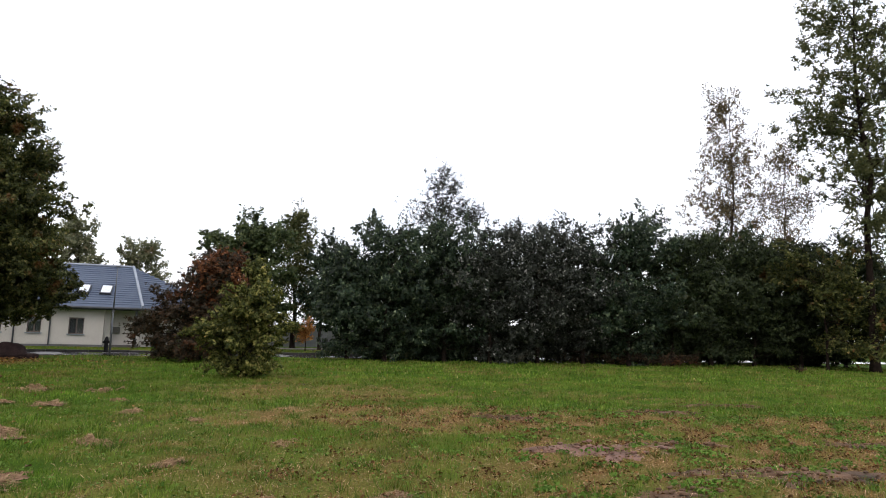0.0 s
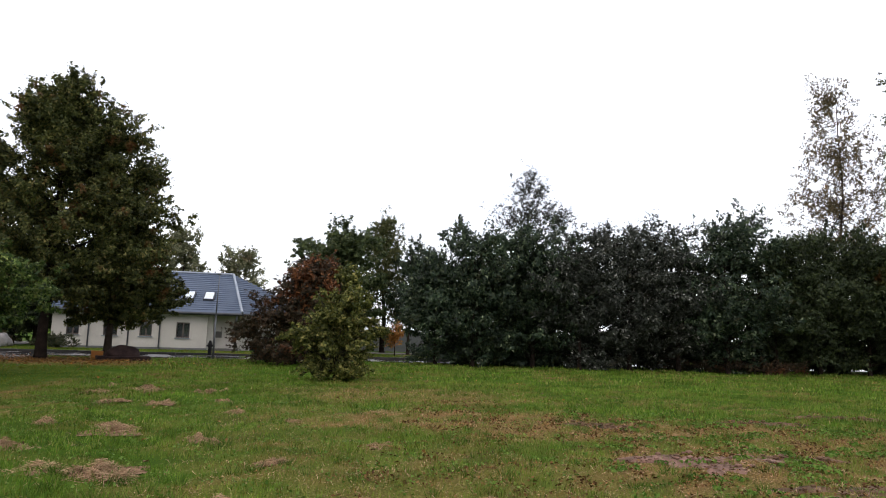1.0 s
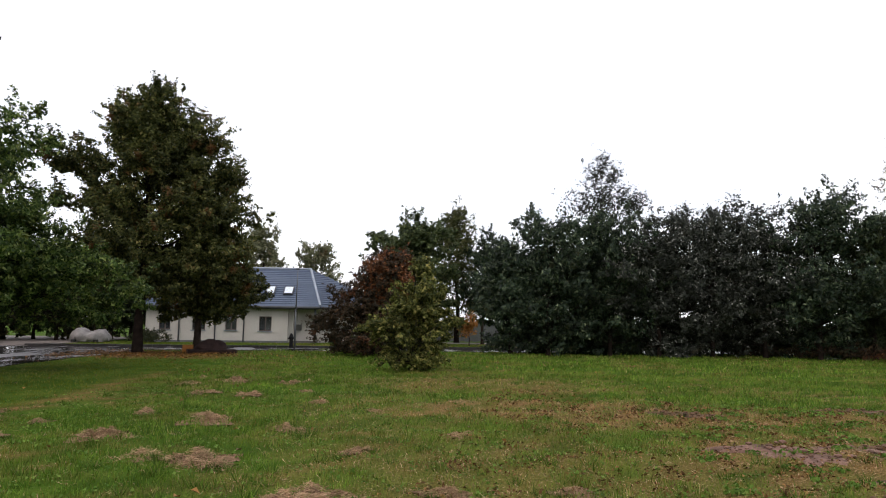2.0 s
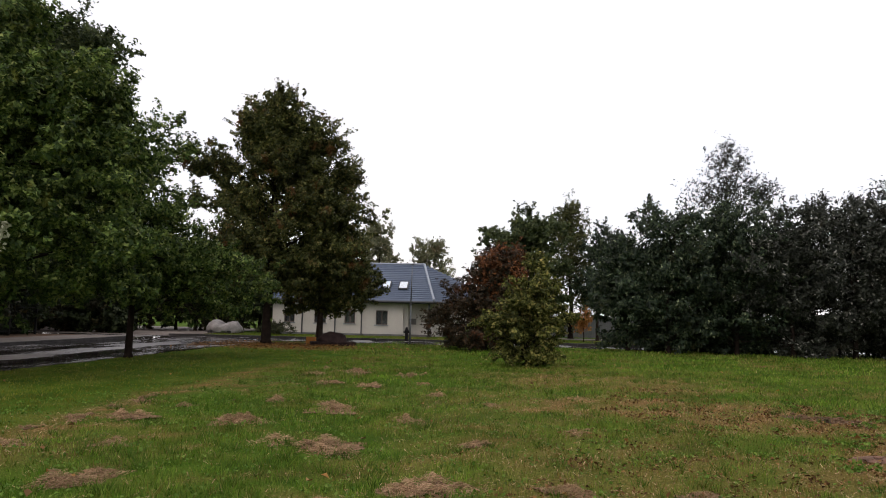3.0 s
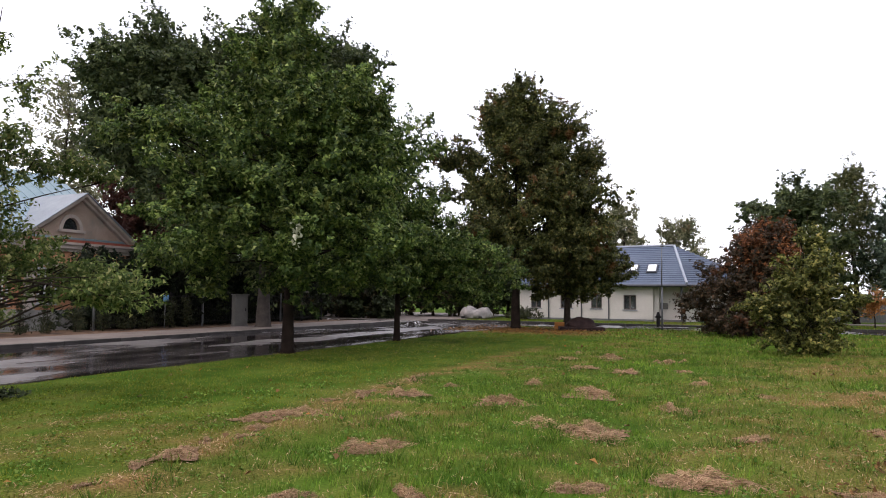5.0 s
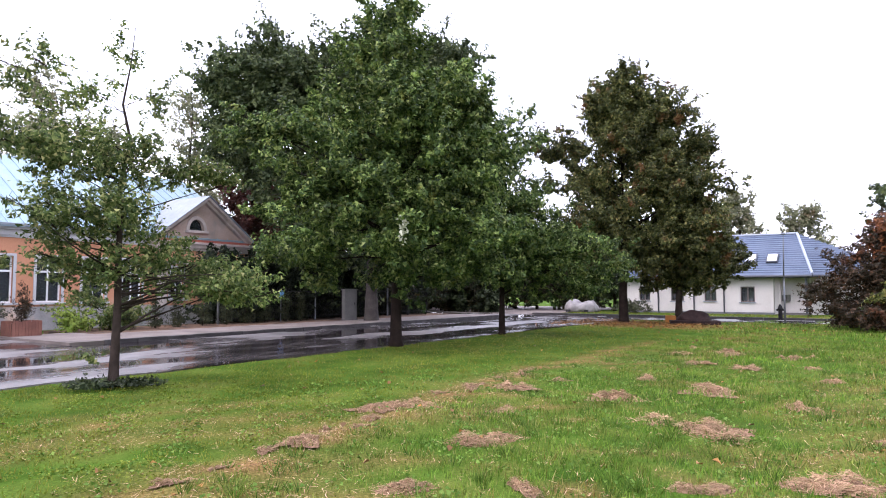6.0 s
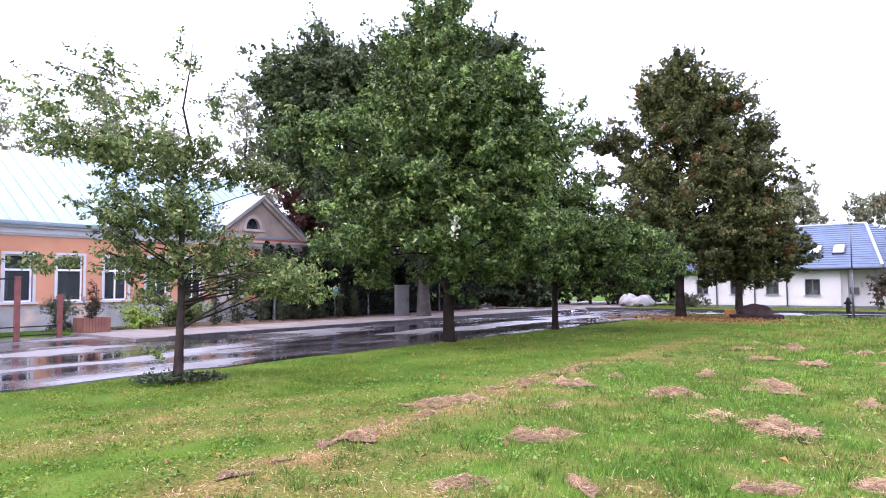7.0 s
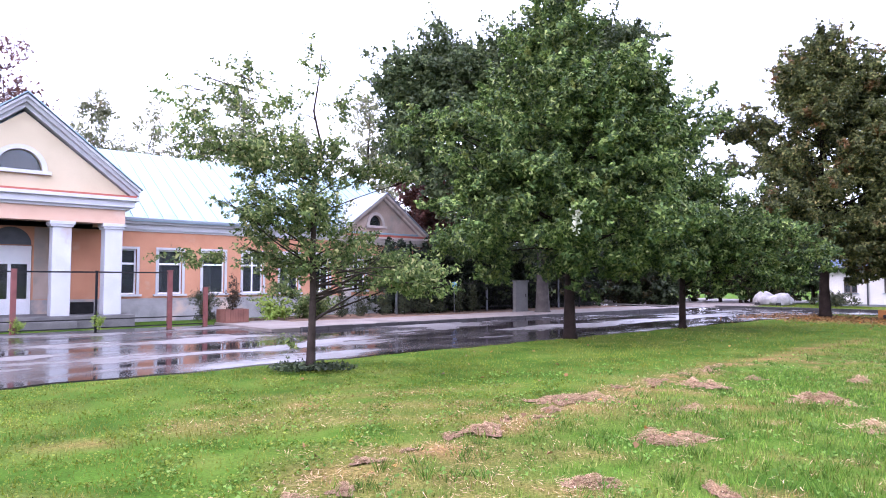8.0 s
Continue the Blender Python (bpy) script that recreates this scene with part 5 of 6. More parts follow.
tree("maple_tree", -28.6, 17.9, "large dark green maple with a thick pale trunk", "tree",
     [(-6.5, 0, 11.8, 1.7, 2.5, 1.6, 1.2), (-4.4, 0, 12.5, 2.3, 3, 1.9, 1.8), (-1.0, 0, 12.4, 3.0, 3, 2.1, 1.8), (3.2, 0, 12.0, 2.2, 2.6, 2.3, 1.5), (-5.2, 0, 9.7, 2.8, 3.2, 2.4, 2), (0, 0, 9.0, 4.2, 4, 3.2, 2), (2.8, 0, 7.6, 3.2, 3.6, 3.0, 1.6), (-3.4, 0, 7.0, 2.6, 3, 1.9, 1.2), (0.5, 0, 4.2, 4.4, 4.2, 1.5, 1.6)],
     78000, 0.25, M_leaf_lime, M_bark_grey, 0.34, 12.5, seed=41, clump=0.72, clumps=620, limbs=50, width=0.75, shell=0.7, flat=0.8, fine=1.8)
tree("oak_tree", -20.6, 27.72, "tall dark oak with browning leaves by the junction", "tree",
     [(0.2, 0, 11.9, 1.7, 1.7, 1.1, 1.2), (-1.0, 0, 10.7, 1.4, 1.6, 0.9, 0.9), (1.4, 0, 10.6, 1.7, 1.8, 1.0, 1.1), (3.0, 0, 10.4, 1.0, 1.2, 0.6, 0.5), (-3.0, 0, 9.1, 1.5, 1.6, 0.8, 0.8), (0.4, 0, 9.8, 1.7, 1.8, 0.8, 0.8), (3.1, 0, 8.6, 1.7, 1.9, 1.0, 1.1), (0.5, 0, 9.9, 2.1, 2.0, 2.2, 2.0), (0.8, 0, 7.6, 3.0, 2.8, 2.2, 2.6),
      (-1.6, 0, 7.3, 2.2, 2.4, 1.2, 1.5), (2.5, 0, 6.9, 2.8, 2.6, 1.3, 2.0), (0.2, -0.5, 5.4, 3.3, 3.2, 1.6, 3), (3.0, 0, 4.8, 2.3, 2.4, 1.6, 1.8), (-1.1, 0, 3.7, 2.5, 2.6, 1.2, 1.6), (1.6, -0.5, 3.5, 2.5, 2.4, 1.3, 1.6)],
     90000, 0.19, M_leaf_red_oak, M_bark_dark, 0.24, 13.2, seed=51, clump=0.5, clumps=680, limbs=90, width=0.62, shell=0.45, flat=0.8, fork=0.2, fine=2.0)
tree("linden_tree", -18.9, 29.9, "low-branched dark linden behind the boulder", "tree",
     [(1.0, 0, 3.0, 1.8, 1.9, 1.5, 2.4), (0.6, 0, 5.0, 1.5, 1.6, 1.3, 1.3), (-0.5, 0, 3.0, 1.8, 1.8, 1.5, 1.2)],
     40000, 0.19, M_leaf_red_oak, M_bark, 0.2, 6.6, seed=52, clump=0.45, clumps=240, limbs=40, width=0.65, shell=0.55, fine=2.0)

# ---- shrubs in the meadow ----
tree("juniper_bush", -10.1, 30.7, "broad rust-brown juniper bush, greener at the foot", "bush",
     [(-0.3, 0, 1.3, 2.6, 2.3, 1.3, 3), (0.1, 0, 2.9, 1.9, 1.8, 1.2, 2), (0.7, 0, 4.1, 1.1, 1.1, 0.8, 0.9), (1.7, 0, 1.6, 1.2, 1.4, 1.5, 0.8)],
     34000, 0.19, M_leaf_rust, M_bark_dark, 0.14, 4.4, seed=61, clump=0.36, clumps=300, limbs=40, width=0.35, shell=0.7, flat=0.9, droop=-0.3, fine=1.7)
tree("rust_juniper", -9.6, 30.5, "rust-red juniper leaning against the darker bush", "bush",
     [(0.3, 0, 3.3, 1.2, 0.9, 1.0, 2), (0.5, 0, 4.3, 0.7, 0.6, 0.6, 0.8), (0.6, -0.3, 1.9, 1.1, 0.8, 0.9, 0.7)], 9000, 0.18, M_leaf_rust_red, M_bark_dark, 0.08, 4.4, seed=63, clump=0.36, clumps=80, limbs=16, width=0.35, shell=0.5, flat=0.9, droop=-0.3)
tree("young_maple_bush", -5.65, 21.6, "bushy young maple turning yellow, in the meadow", "bush",
     [(0.0, 0, 0.4, 1.1, 1.0, 0.35, 1.0), (-0.1, 0, 1.1, 1.35, 1.2, 0.6, 2.0), (0.1, 0, 1.9, 1.05, 1.0, 0.5, 1.5), (0.2, 0, 2.6, 0.85, 0.7, 0.4, 0.8), (0.35, 0, 3.4, 0.22, 0.22, 0.5, 0.25), (-1.1, 0, 1.4, 0.6, 0.6, 0.3, 0.4), (1.1, 0, 1.7, 0.5, 0.5, 0.4, 0.3)],
     14500, 0.13, M_leaf_yellow, M_bark_dark, 0.06, 3.8, seed=62, clump=0.23, clumps=230, limbs=90, width=0.7, shell=0.35, flat=0.6, fork=0.05, twigs=0.6, fine=1.8)

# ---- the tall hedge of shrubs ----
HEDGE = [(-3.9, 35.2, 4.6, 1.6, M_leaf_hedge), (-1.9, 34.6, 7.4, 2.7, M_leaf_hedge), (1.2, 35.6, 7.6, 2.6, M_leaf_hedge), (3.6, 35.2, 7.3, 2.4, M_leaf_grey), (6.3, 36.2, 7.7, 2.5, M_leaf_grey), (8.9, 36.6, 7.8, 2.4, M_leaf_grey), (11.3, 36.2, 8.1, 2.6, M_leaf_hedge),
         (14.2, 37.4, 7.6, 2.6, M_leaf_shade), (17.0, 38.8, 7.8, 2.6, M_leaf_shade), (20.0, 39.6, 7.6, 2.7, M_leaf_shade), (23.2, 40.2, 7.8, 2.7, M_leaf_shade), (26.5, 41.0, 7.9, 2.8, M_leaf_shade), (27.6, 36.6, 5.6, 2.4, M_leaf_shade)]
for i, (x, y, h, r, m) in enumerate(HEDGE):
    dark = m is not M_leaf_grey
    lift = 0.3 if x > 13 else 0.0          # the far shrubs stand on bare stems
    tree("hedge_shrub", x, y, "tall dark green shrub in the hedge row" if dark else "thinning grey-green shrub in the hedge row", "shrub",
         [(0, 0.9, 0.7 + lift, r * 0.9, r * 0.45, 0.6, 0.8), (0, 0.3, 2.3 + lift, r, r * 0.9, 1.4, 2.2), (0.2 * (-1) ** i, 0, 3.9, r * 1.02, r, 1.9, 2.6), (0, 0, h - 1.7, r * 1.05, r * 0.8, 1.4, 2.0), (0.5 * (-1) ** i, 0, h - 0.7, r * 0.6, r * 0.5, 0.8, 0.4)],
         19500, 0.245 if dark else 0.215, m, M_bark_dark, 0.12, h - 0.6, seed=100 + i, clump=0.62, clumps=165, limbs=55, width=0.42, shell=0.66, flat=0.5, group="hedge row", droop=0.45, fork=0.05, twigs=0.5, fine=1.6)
# added filler row that blocks the sky showing through the hedge
for i in range(10):
    x = -1.5 + 3.0 * i
    tree("gap_filler_shrub", x, 38.4 + 0.22 * x, "added dark filler shrub that closes gaps in the hedge row", "shrub",
         [(0, 0, 0.8, 2.2, 1.0, 0.8, 1), (0, 0, 1.8, 2.2, 1.4, 1.5, 1), (0, 0, 4.0, 2.2, 1.4, 1.8, 1)], 6200, 0.42, M_leaf_conifer, M_bark_dark, 0.1, 5.0, seed=400 + i, clump=0.6, clumps=60, limbs=12, width=0.6, shell=0.4, group="hedge row", fine=1.0)
tree("young_birch", 0.9, 37.2, "slim young tree with pale thin leaves above the hedge", "tree",
     [(0, 0, 8.4, 2.0, 1.6, 1.1, 2), (0.1, 0, 9.9, 1.0, 0.9, 1.1, 1.1), (1.8, 0, 8.2, 1.1, 1.0, 0.8, 0.7)],
     5200, 0.14, M_leaf_grey, M_bark, 0.07, 10.9, seed=121, clump=0.32, clumps=150, limbs=120, width=0.55, shell=0.15, flat=1.0, twigs=0.6)

# dry stems and low scrub at the foot of the hedge
tree("dry_scrub", 12.6, 36.1, "low brown withered scrub at the foot of the hedge", "scrub",
     [(0, 0, 0.4, 2.6, 0.6, 0.45, 2), (-3.5, 0, 0.3, 1.8, 0.5, 0.3, 1)], 6000, 0.14, M_leaf_rust, M_bark, 0.02, 0.6, seed=131, clump=0.3, clumps=60, limbs=30, width=0.3, shell=0.2, twigs=0.6)

tree("dry_weed", 18.4, 32.4, "small withered brown weed in the meadow", "weed",
     [(0, 0, 0.2, 0.35, 0.2, 0.16, 1)], 260, 0.11, M_leaf_rust, M_bark, 0.01, 0.4, seed=132, clump=0.12, clumps=14, limbs=12, width=0.3, twigs=0.6)

# ---- tall trees right of the hedge ----
tree("birch_tree", 20.2, 42.4, "tall thin birch with sparse yellowing hanging leaves", "tree",
     [(-0.5, 0, 16.9, 1.8, 1.6, 1.8, 1.0), (0, 0, 13.4, 2.6, 2.4, 2.6, 1.9), (-0.2, 0, 10.2, 3.5, 3.0, 2.3, 2.2), (0, 0, 7.5, 3.5, 2.8, 1.8, 1.4)],
     20000, 0.13, M_leaf_birch, M_bark, 0.13, 18.6, seed=141, clump=0.34, clumps=360, limbs=150, width=0.6, shell=0.2, flat=1.7, droop=0.9, twigs=0.9)
tree("birch_tree", 23.4, 41.6, "smaller birch with bare twigs and few brown leaves", "tree",
     [(0, 0, 13.2, 1.2, 1.2, 1.6, 1), (0.3, 0, 10.2, 2.0, 2.0, 2.0, 1.4), (0.2, 0, 7.6, 2.2, 2.2, 1.6, 1)],
     7000, 0.13, M_leaf_birch, M_bark, 0.11, 14.6, seed=142, clump=0.34, clumps=240, limbs=110, width=0.6, shell=0.2, flat=1.7, droop=0.9, twigs=0.9)
tree("poplar_tree", 24.6, 35.6, "very tall poplar with airy olive-green leaves", "tree",
     [(-0.2, 0, 19.5, 3.0, 2.8, 3.4, 2), (-1.0, 0, 15.2, 3.8, 3.0, 2.6, 2.2), (0.2, 0, 11.2, 3.4, 3.0, 2.6, 2), (0.6, 0, 8.0, 2.8, 2.6, 2.2, 1.3), (0, 0, 23.5, 1.6, 1.6, 2.5, 0.8)],
     38000, 0.16, M_leaf_poplar, M_bark_dark, 0.24, 25.0, seed=143, clump=0.42, clumps=430, limbs=130, width=0.8, shell=0.35, flat=0.8, fork=0.25, twigs=0.5)
tree("poplar_tree", 29.5, 36.8, "tall poplar with olive-green leaves", "tree",
     [(0, 0, 19.5, 2.9, 2.8, 3.4, 2), (0, 0, 14.8, 3.2, 3.0, 3.0, 2), (0, 0, 10.2, 3.2, 3.0, 3.0, 2), (0, 0, 6, 2.6, 2.6, 2, 1)],
     20000, 0.21, M_leaf_poplar, M_bark_dark, 0.26, 24.0, seed=144, clump=0.6, clumps=240, limbs=90, width=0.8, shell=0.4, flat=0.8)
tree("autumn_shrub", 22.6, 36.6, "tall shrub with yellow and orange autumn leaves", "shrub",
     [(-1.8, 0.5, 5.6, 1.6, 1.4, 1.2, 1), (0.6, 0, 4.6, 2.0, 1.6, 2.0, 1.4), (1.5, 0, 2.2, 1.8, 1.4, 1.6, 1)], 14000, 0.19, M_leaf_red_oak, M_bark_dark, 0.1, 6.2, seed=145, clump=0.55, clumps=90, limbs=40, width=0.6, shell=0.4)

# ---- between hedge and house ----
tree("maple_tree", -12.0, 45.2, "round dark green maple behind the juniper", "tree",
     [(0, 0, 4.6, 3.0, 2.8, 3.4, 3), (-0.8, 0, 7.2, 2.2, 2, 1.7, 1), (0.9, 0, 7.2, 2.0, 2, 1.6, 1)], 20000, 0.28, M_leaf_lime, M_bark_dark, 0.2, 8.2, seed=151, clump=0.65, clumps=130, limbs=30, width=0.7, shell=0.6)
tree("spruce_tree", -9.9, 51.3, "tall olive-brown conifer with a blunt top", "tree",
     [(0, 0, 3.0, 2.1, 2.0, 2.6, 2), (0, 0, 6.0, 1.9, 1.9, 2.2, 2), (0, 0, 8.6, 1.6, 1.6, 1.4, 1.6), (-0.1, 0, 9.9, 0.8, 0.8, 0.6, 0.6)], 20000, 0.27, M_leaf_poplar, M_bark_dark, 0.2, 10.4, seed=152, clump=0.5, clumps=170, limbs=30, width=0.3, shell=0.7, flat=0.9)
tree("ash_tree", -7.6, 49.6, "slender ash with a thin leafy crown", "tree",
     [(0.3, 0, 6.6, 1.6, 1.6, 2.0, 1.5), (0.2, 0, 3.8, 1.8, 1.7, 1.8, 1.6)], 12000, 0.25, M_leaf_hedge, M_bark, 0.12, 8.2, seed=153, clump=0.55, clumps=80, limbs=50, width=0.4, shell=0.4, twigs=0.4)
tree("orange_sapling", -7.9, 45.6, "small sapling with orange autumn leaves", "tree",
     [(0, 0, 1.4, 0.5, 0.5, 0.9, 1)], 1500, 0.13, M_leaf_orange, M_bark_dark, 0.04, 2.2, seed=154, clump=0.25, clumps=30, limbs=20, width=0.6)
# the two trees behind the house wear the haze-paled leaf colour
tree("poplar_tree", -31.5, 60.7, "pale leafy tree behind the house", "tree",
     [(0, 0, 5.5, 2.4, 2.4, 3.0, 2), (-0.2, 0, 9.0, 1.4, 1.4, 2.2, 1)], 11000, 0.28, M_leaf_pale, M_bark, 0.2, 11.0, seed=155, clump=0.6, clumps=90, limbs=40, width=0.7, shell=0.4)
tree("birch_tree", -27.0, 62.9, "pale yellowing tree behind the house roof", "tree",
     [(0, 0, 5.6, 2.6, 2.4, 2.6, 2), (0, 0, 8.2, 1.8, 1.8, 1.3, 1)], 9000, 0.26, M_leaf_pale, M_bark_birch, 0.18, 9.4, seed=156, clump=0.6, clumps=80, limbs=40, width=0.7, shell=0.4)
tree("low_shrub", -12.2, 35.6, "low dark shrub beside the lamp post", "shrub",
     [(0, 0, 0.5, 1.5, 0.8, 0.6, 1)], 3500, 0.15, M_leaf_lime, M_bark_dark, 0.03, 0.8, seed=157, clump=0.3, clumps=40, limbs=14, width=0.5)

# leafy stand-in for an unidentified low dark shape with a car-like outline
tree("low_shrub", -28.6, 39.6, "unidentified low dark shape beside the covered heap, built of leaves", "shrub",
     [(0, 0, 0.42, 1.25, 0.8, 0.42, 1)], 4000, 0.12, M_leaf_conifer, M_bark_dark, 0.03, 0.7, seed=158, clump=0.25, clumps=50, limbs=10, width=0.5)

# ---- behind and beside the municipal building ----
# most of these crowns carry distance haze in their leaf colour
BACK = [(-60.2, -5.0, 17.4, 4.0, M_leaf_pale, 171), (-62.4, -0.5, 17.0, 4.2, M_leaf_pale, 172), (-57.6, -10.5, 20.5, 3.4, M_leaf_copper, 173), (-45.2, 5.1, 15.8, 4.0, M_leaf_pale, 174), (-46.4, 14.1, 16.0, 3.6, M_leaf_pale, 175),
        (-56.0, 6.5, 15.5, 4.0, M_leaf_pale, 176), (-64.0, -16.0, 18.0, 4.2, M_leaf_pale, 177), (-52.0, 22.0, 14.0, 4.0, M_leaf_lime, 178), (-61.0, -8.5, 15.0, 4.0, M_leaf_poplar, 179), (-59.0, 3.0, 15.0, 4.0, M_leaf_poplar, 180), (-47.0, 9.5, 13.0, 3.0, M_leaf_pale, 182)]
for x, y, h, r, m, s in BACK:
    tree("background_tree", x, y, "airy autumn tree rising behind the building roof" if m is not M_leaf_copper else "copper-red tree rising behind the portico", "tree",
         [(0, 0, h - 2.0, r * 0.5, r * 0.5, 2.0, 0.8), (0.4, 0, h - 5, r * 0.85, r * 0.8, 2.6, 1.5), (-0.4, 0, h - 8.5, r, r, 3.0, 2), (0, 0, h - 11.5, r, r, 2.5, 1)],
         14000 if s in (171, 172, 174, 175, 176, 179, 180, 182) else 7000, 0.25, m, M_bark, 0.15, h, seed=s, clump=0.5, clumps=230, limbs=60, width=0.6, shell=0.25, group="trees behind the building", twigs=0.3, fine=1.0)
tree("copper_beech", -37.6, 15.2, "dark copper-red beech beside the gable", "tree",
     [(0, 0, 4.5, 3.0, 2.6, 3.4, 2), (0.3, 0, 7.6, 2.2, 2.2, 2.0, 1)], 22000, 0.24, M_leaf_copper, M_bark_dark, 0.25, 8.5, seed=181, clump=0.65, clumps=110, limbs=30, width=0.65, shell=0.6)
# leaf colours hold the shade at the end of the street
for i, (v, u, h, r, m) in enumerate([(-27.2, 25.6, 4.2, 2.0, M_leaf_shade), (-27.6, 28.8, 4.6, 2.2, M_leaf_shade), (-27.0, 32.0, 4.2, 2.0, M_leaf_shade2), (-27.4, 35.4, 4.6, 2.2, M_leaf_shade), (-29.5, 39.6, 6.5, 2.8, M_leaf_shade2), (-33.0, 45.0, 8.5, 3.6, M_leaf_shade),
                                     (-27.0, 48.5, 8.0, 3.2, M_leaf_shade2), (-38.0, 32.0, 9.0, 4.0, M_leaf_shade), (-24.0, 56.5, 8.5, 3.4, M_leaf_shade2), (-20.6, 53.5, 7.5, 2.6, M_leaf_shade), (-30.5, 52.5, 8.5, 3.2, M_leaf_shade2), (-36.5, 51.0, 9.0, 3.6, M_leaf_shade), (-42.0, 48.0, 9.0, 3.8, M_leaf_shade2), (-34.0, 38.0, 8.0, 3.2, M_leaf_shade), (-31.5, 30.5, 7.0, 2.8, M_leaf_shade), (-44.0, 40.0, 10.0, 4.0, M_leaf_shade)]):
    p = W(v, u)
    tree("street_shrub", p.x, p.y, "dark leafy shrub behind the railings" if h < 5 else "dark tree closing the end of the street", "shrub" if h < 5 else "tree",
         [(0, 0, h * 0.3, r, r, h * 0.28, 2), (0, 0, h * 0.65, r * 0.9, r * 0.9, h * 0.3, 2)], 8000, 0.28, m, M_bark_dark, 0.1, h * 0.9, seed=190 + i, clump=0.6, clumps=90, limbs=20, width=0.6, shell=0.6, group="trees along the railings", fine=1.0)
# darkest leaves, standing for the unlit depth behind the railings
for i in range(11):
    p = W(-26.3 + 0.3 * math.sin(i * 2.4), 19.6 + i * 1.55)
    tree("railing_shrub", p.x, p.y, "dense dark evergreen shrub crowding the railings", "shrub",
         [(0, 0, 0.7, 0.95, 0.7, 0.7, 1), (0, 0, 1.9, 0.9, 0.7, 1.0, 1.2), (0, 0, 3.0, 0.7, 0.6, 0.7, 0.6)], 3400, 0.27, M_leaf_yew_shade, M_bark_dark, 0.06, 3.2, seed=330 + i, clump=0.4, clumps=60, limbs=10, width=0.5, shell=0.4, group="shrubs behind the railings", fine=1.6)
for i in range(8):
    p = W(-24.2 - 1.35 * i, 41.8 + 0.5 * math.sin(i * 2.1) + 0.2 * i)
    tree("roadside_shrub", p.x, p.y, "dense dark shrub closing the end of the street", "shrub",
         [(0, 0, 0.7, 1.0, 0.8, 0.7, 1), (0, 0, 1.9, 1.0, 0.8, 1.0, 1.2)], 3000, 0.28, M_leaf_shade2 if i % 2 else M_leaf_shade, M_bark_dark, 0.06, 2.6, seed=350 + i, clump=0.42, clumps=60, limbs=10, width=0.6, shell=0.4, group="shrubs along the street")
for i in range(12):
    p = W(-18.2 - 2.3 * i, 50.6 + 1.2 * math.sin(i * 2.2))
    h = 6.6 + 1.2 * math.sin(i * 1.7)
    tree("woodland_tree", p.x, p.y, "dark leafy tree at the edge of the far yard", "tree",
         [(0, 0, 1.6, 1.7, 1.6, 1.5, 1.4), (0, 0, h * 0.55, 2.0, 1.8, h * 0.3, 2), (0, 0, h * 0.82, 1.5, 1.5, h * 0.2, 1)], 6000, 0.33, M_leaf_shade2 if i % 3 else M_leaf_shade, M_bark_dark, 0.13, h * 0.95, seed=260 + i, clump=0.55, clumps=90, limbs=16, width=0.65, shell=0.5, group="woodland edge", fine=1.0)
for i in range(9):
    p = W(-24.95 + 0.1 * math.sin(i * 2), 14.6 + i * 1.15)
    tree("thuja", p.x, p.y, "small dark conical thuja before the railings", "bush", [(0, 0, 0.5, 0.32, 0.32, 0.5, 2), (0, 0, 1.1, 0.18, 0.18, 0.45, 1)], 1600, 0.10, M_leaf_conifer, M_bark_dark, 0.03, 1.4, seed=210 + i, clump=0.16, clumps=40, limbs=8, width=0.3, group="thuja row", flat=1.0)
p = W(-24.35, 10.6)
tree("dwarf_conifer", p.x, p.y, "small brownish conifer in the planter", "bush", [(0, 0, 0.9, 0.28, 0.28, 0.5, 2), (0, 0, 1.5, 0.16, 0.16, 0.4, 1)], 1800, 0.09, M_leaf_rust, M_bark_dark, 0.03, 1.7, seed=221, clump=0.15, clumps=40, limbs=8, width=0.3, flat=1.0)
p = W(-24.9, 12.6)
tree("garden_shrub", p.x, p.y, "lime-green garden shrub beside the planter", "bush", [(0, 0, 0.45, 0.4, 0.35, 0.35, 1), (-0.2, 0, 0.7, 0.25, 0.25, 0.3, 0.6)], 700, 0.16, M_leaf_bright, M_bark_dark, 0.03, 1.0, seed=222, clump=0.25, clumps=30, limbs=14, width=0.5)
p = W(-25.2, 9.9)
tree("garden_shrub", p.x, p.y, "dark round clipped shrub behind the fence", "bush", [(0, 0, 0.75, 0.5, 0.5, 0.7, 1)], 3000, 0.09, M_leaf_conifer, M_bark_dark, 0.03, 1.0, seed=223, clump=0.2, clumps=50, limbs=8, width=0.4)
p = W(-25.4, 14.0)
tree("garden_shrub", p.x, p.y, "mixed green garden shrub by the wall", "bush", [(0, 0, 0.7, 1.6, 0.6, 0.6, 1), (-0.8, 0, 1.2, 0.5, 0.4, 0.5, 0.4)], 5000, 0.13, M_leaf_young, M_bark_dark, 0.03, 1.0, seed=224, clump=0.3, clumps=50, limbs=14, width=0.5)
for i, (u, v) in enumerate([(3.6, -23.95), (5.9, -23.95)]):
    p = W(v, u)
    tree("weed_tuft", p.x, p.y, "green weed tuft at a fence post", "weed", [(0, 0, 0.28, 0.16, 0.16, 0.22, 1)], 260, 0.12, M_leaf_bright, M_bark_dark, 0.01, 0.3, seed=230 + i, clump=0.12, clumps=10, limbs=4, width=0.3, group="weeds")
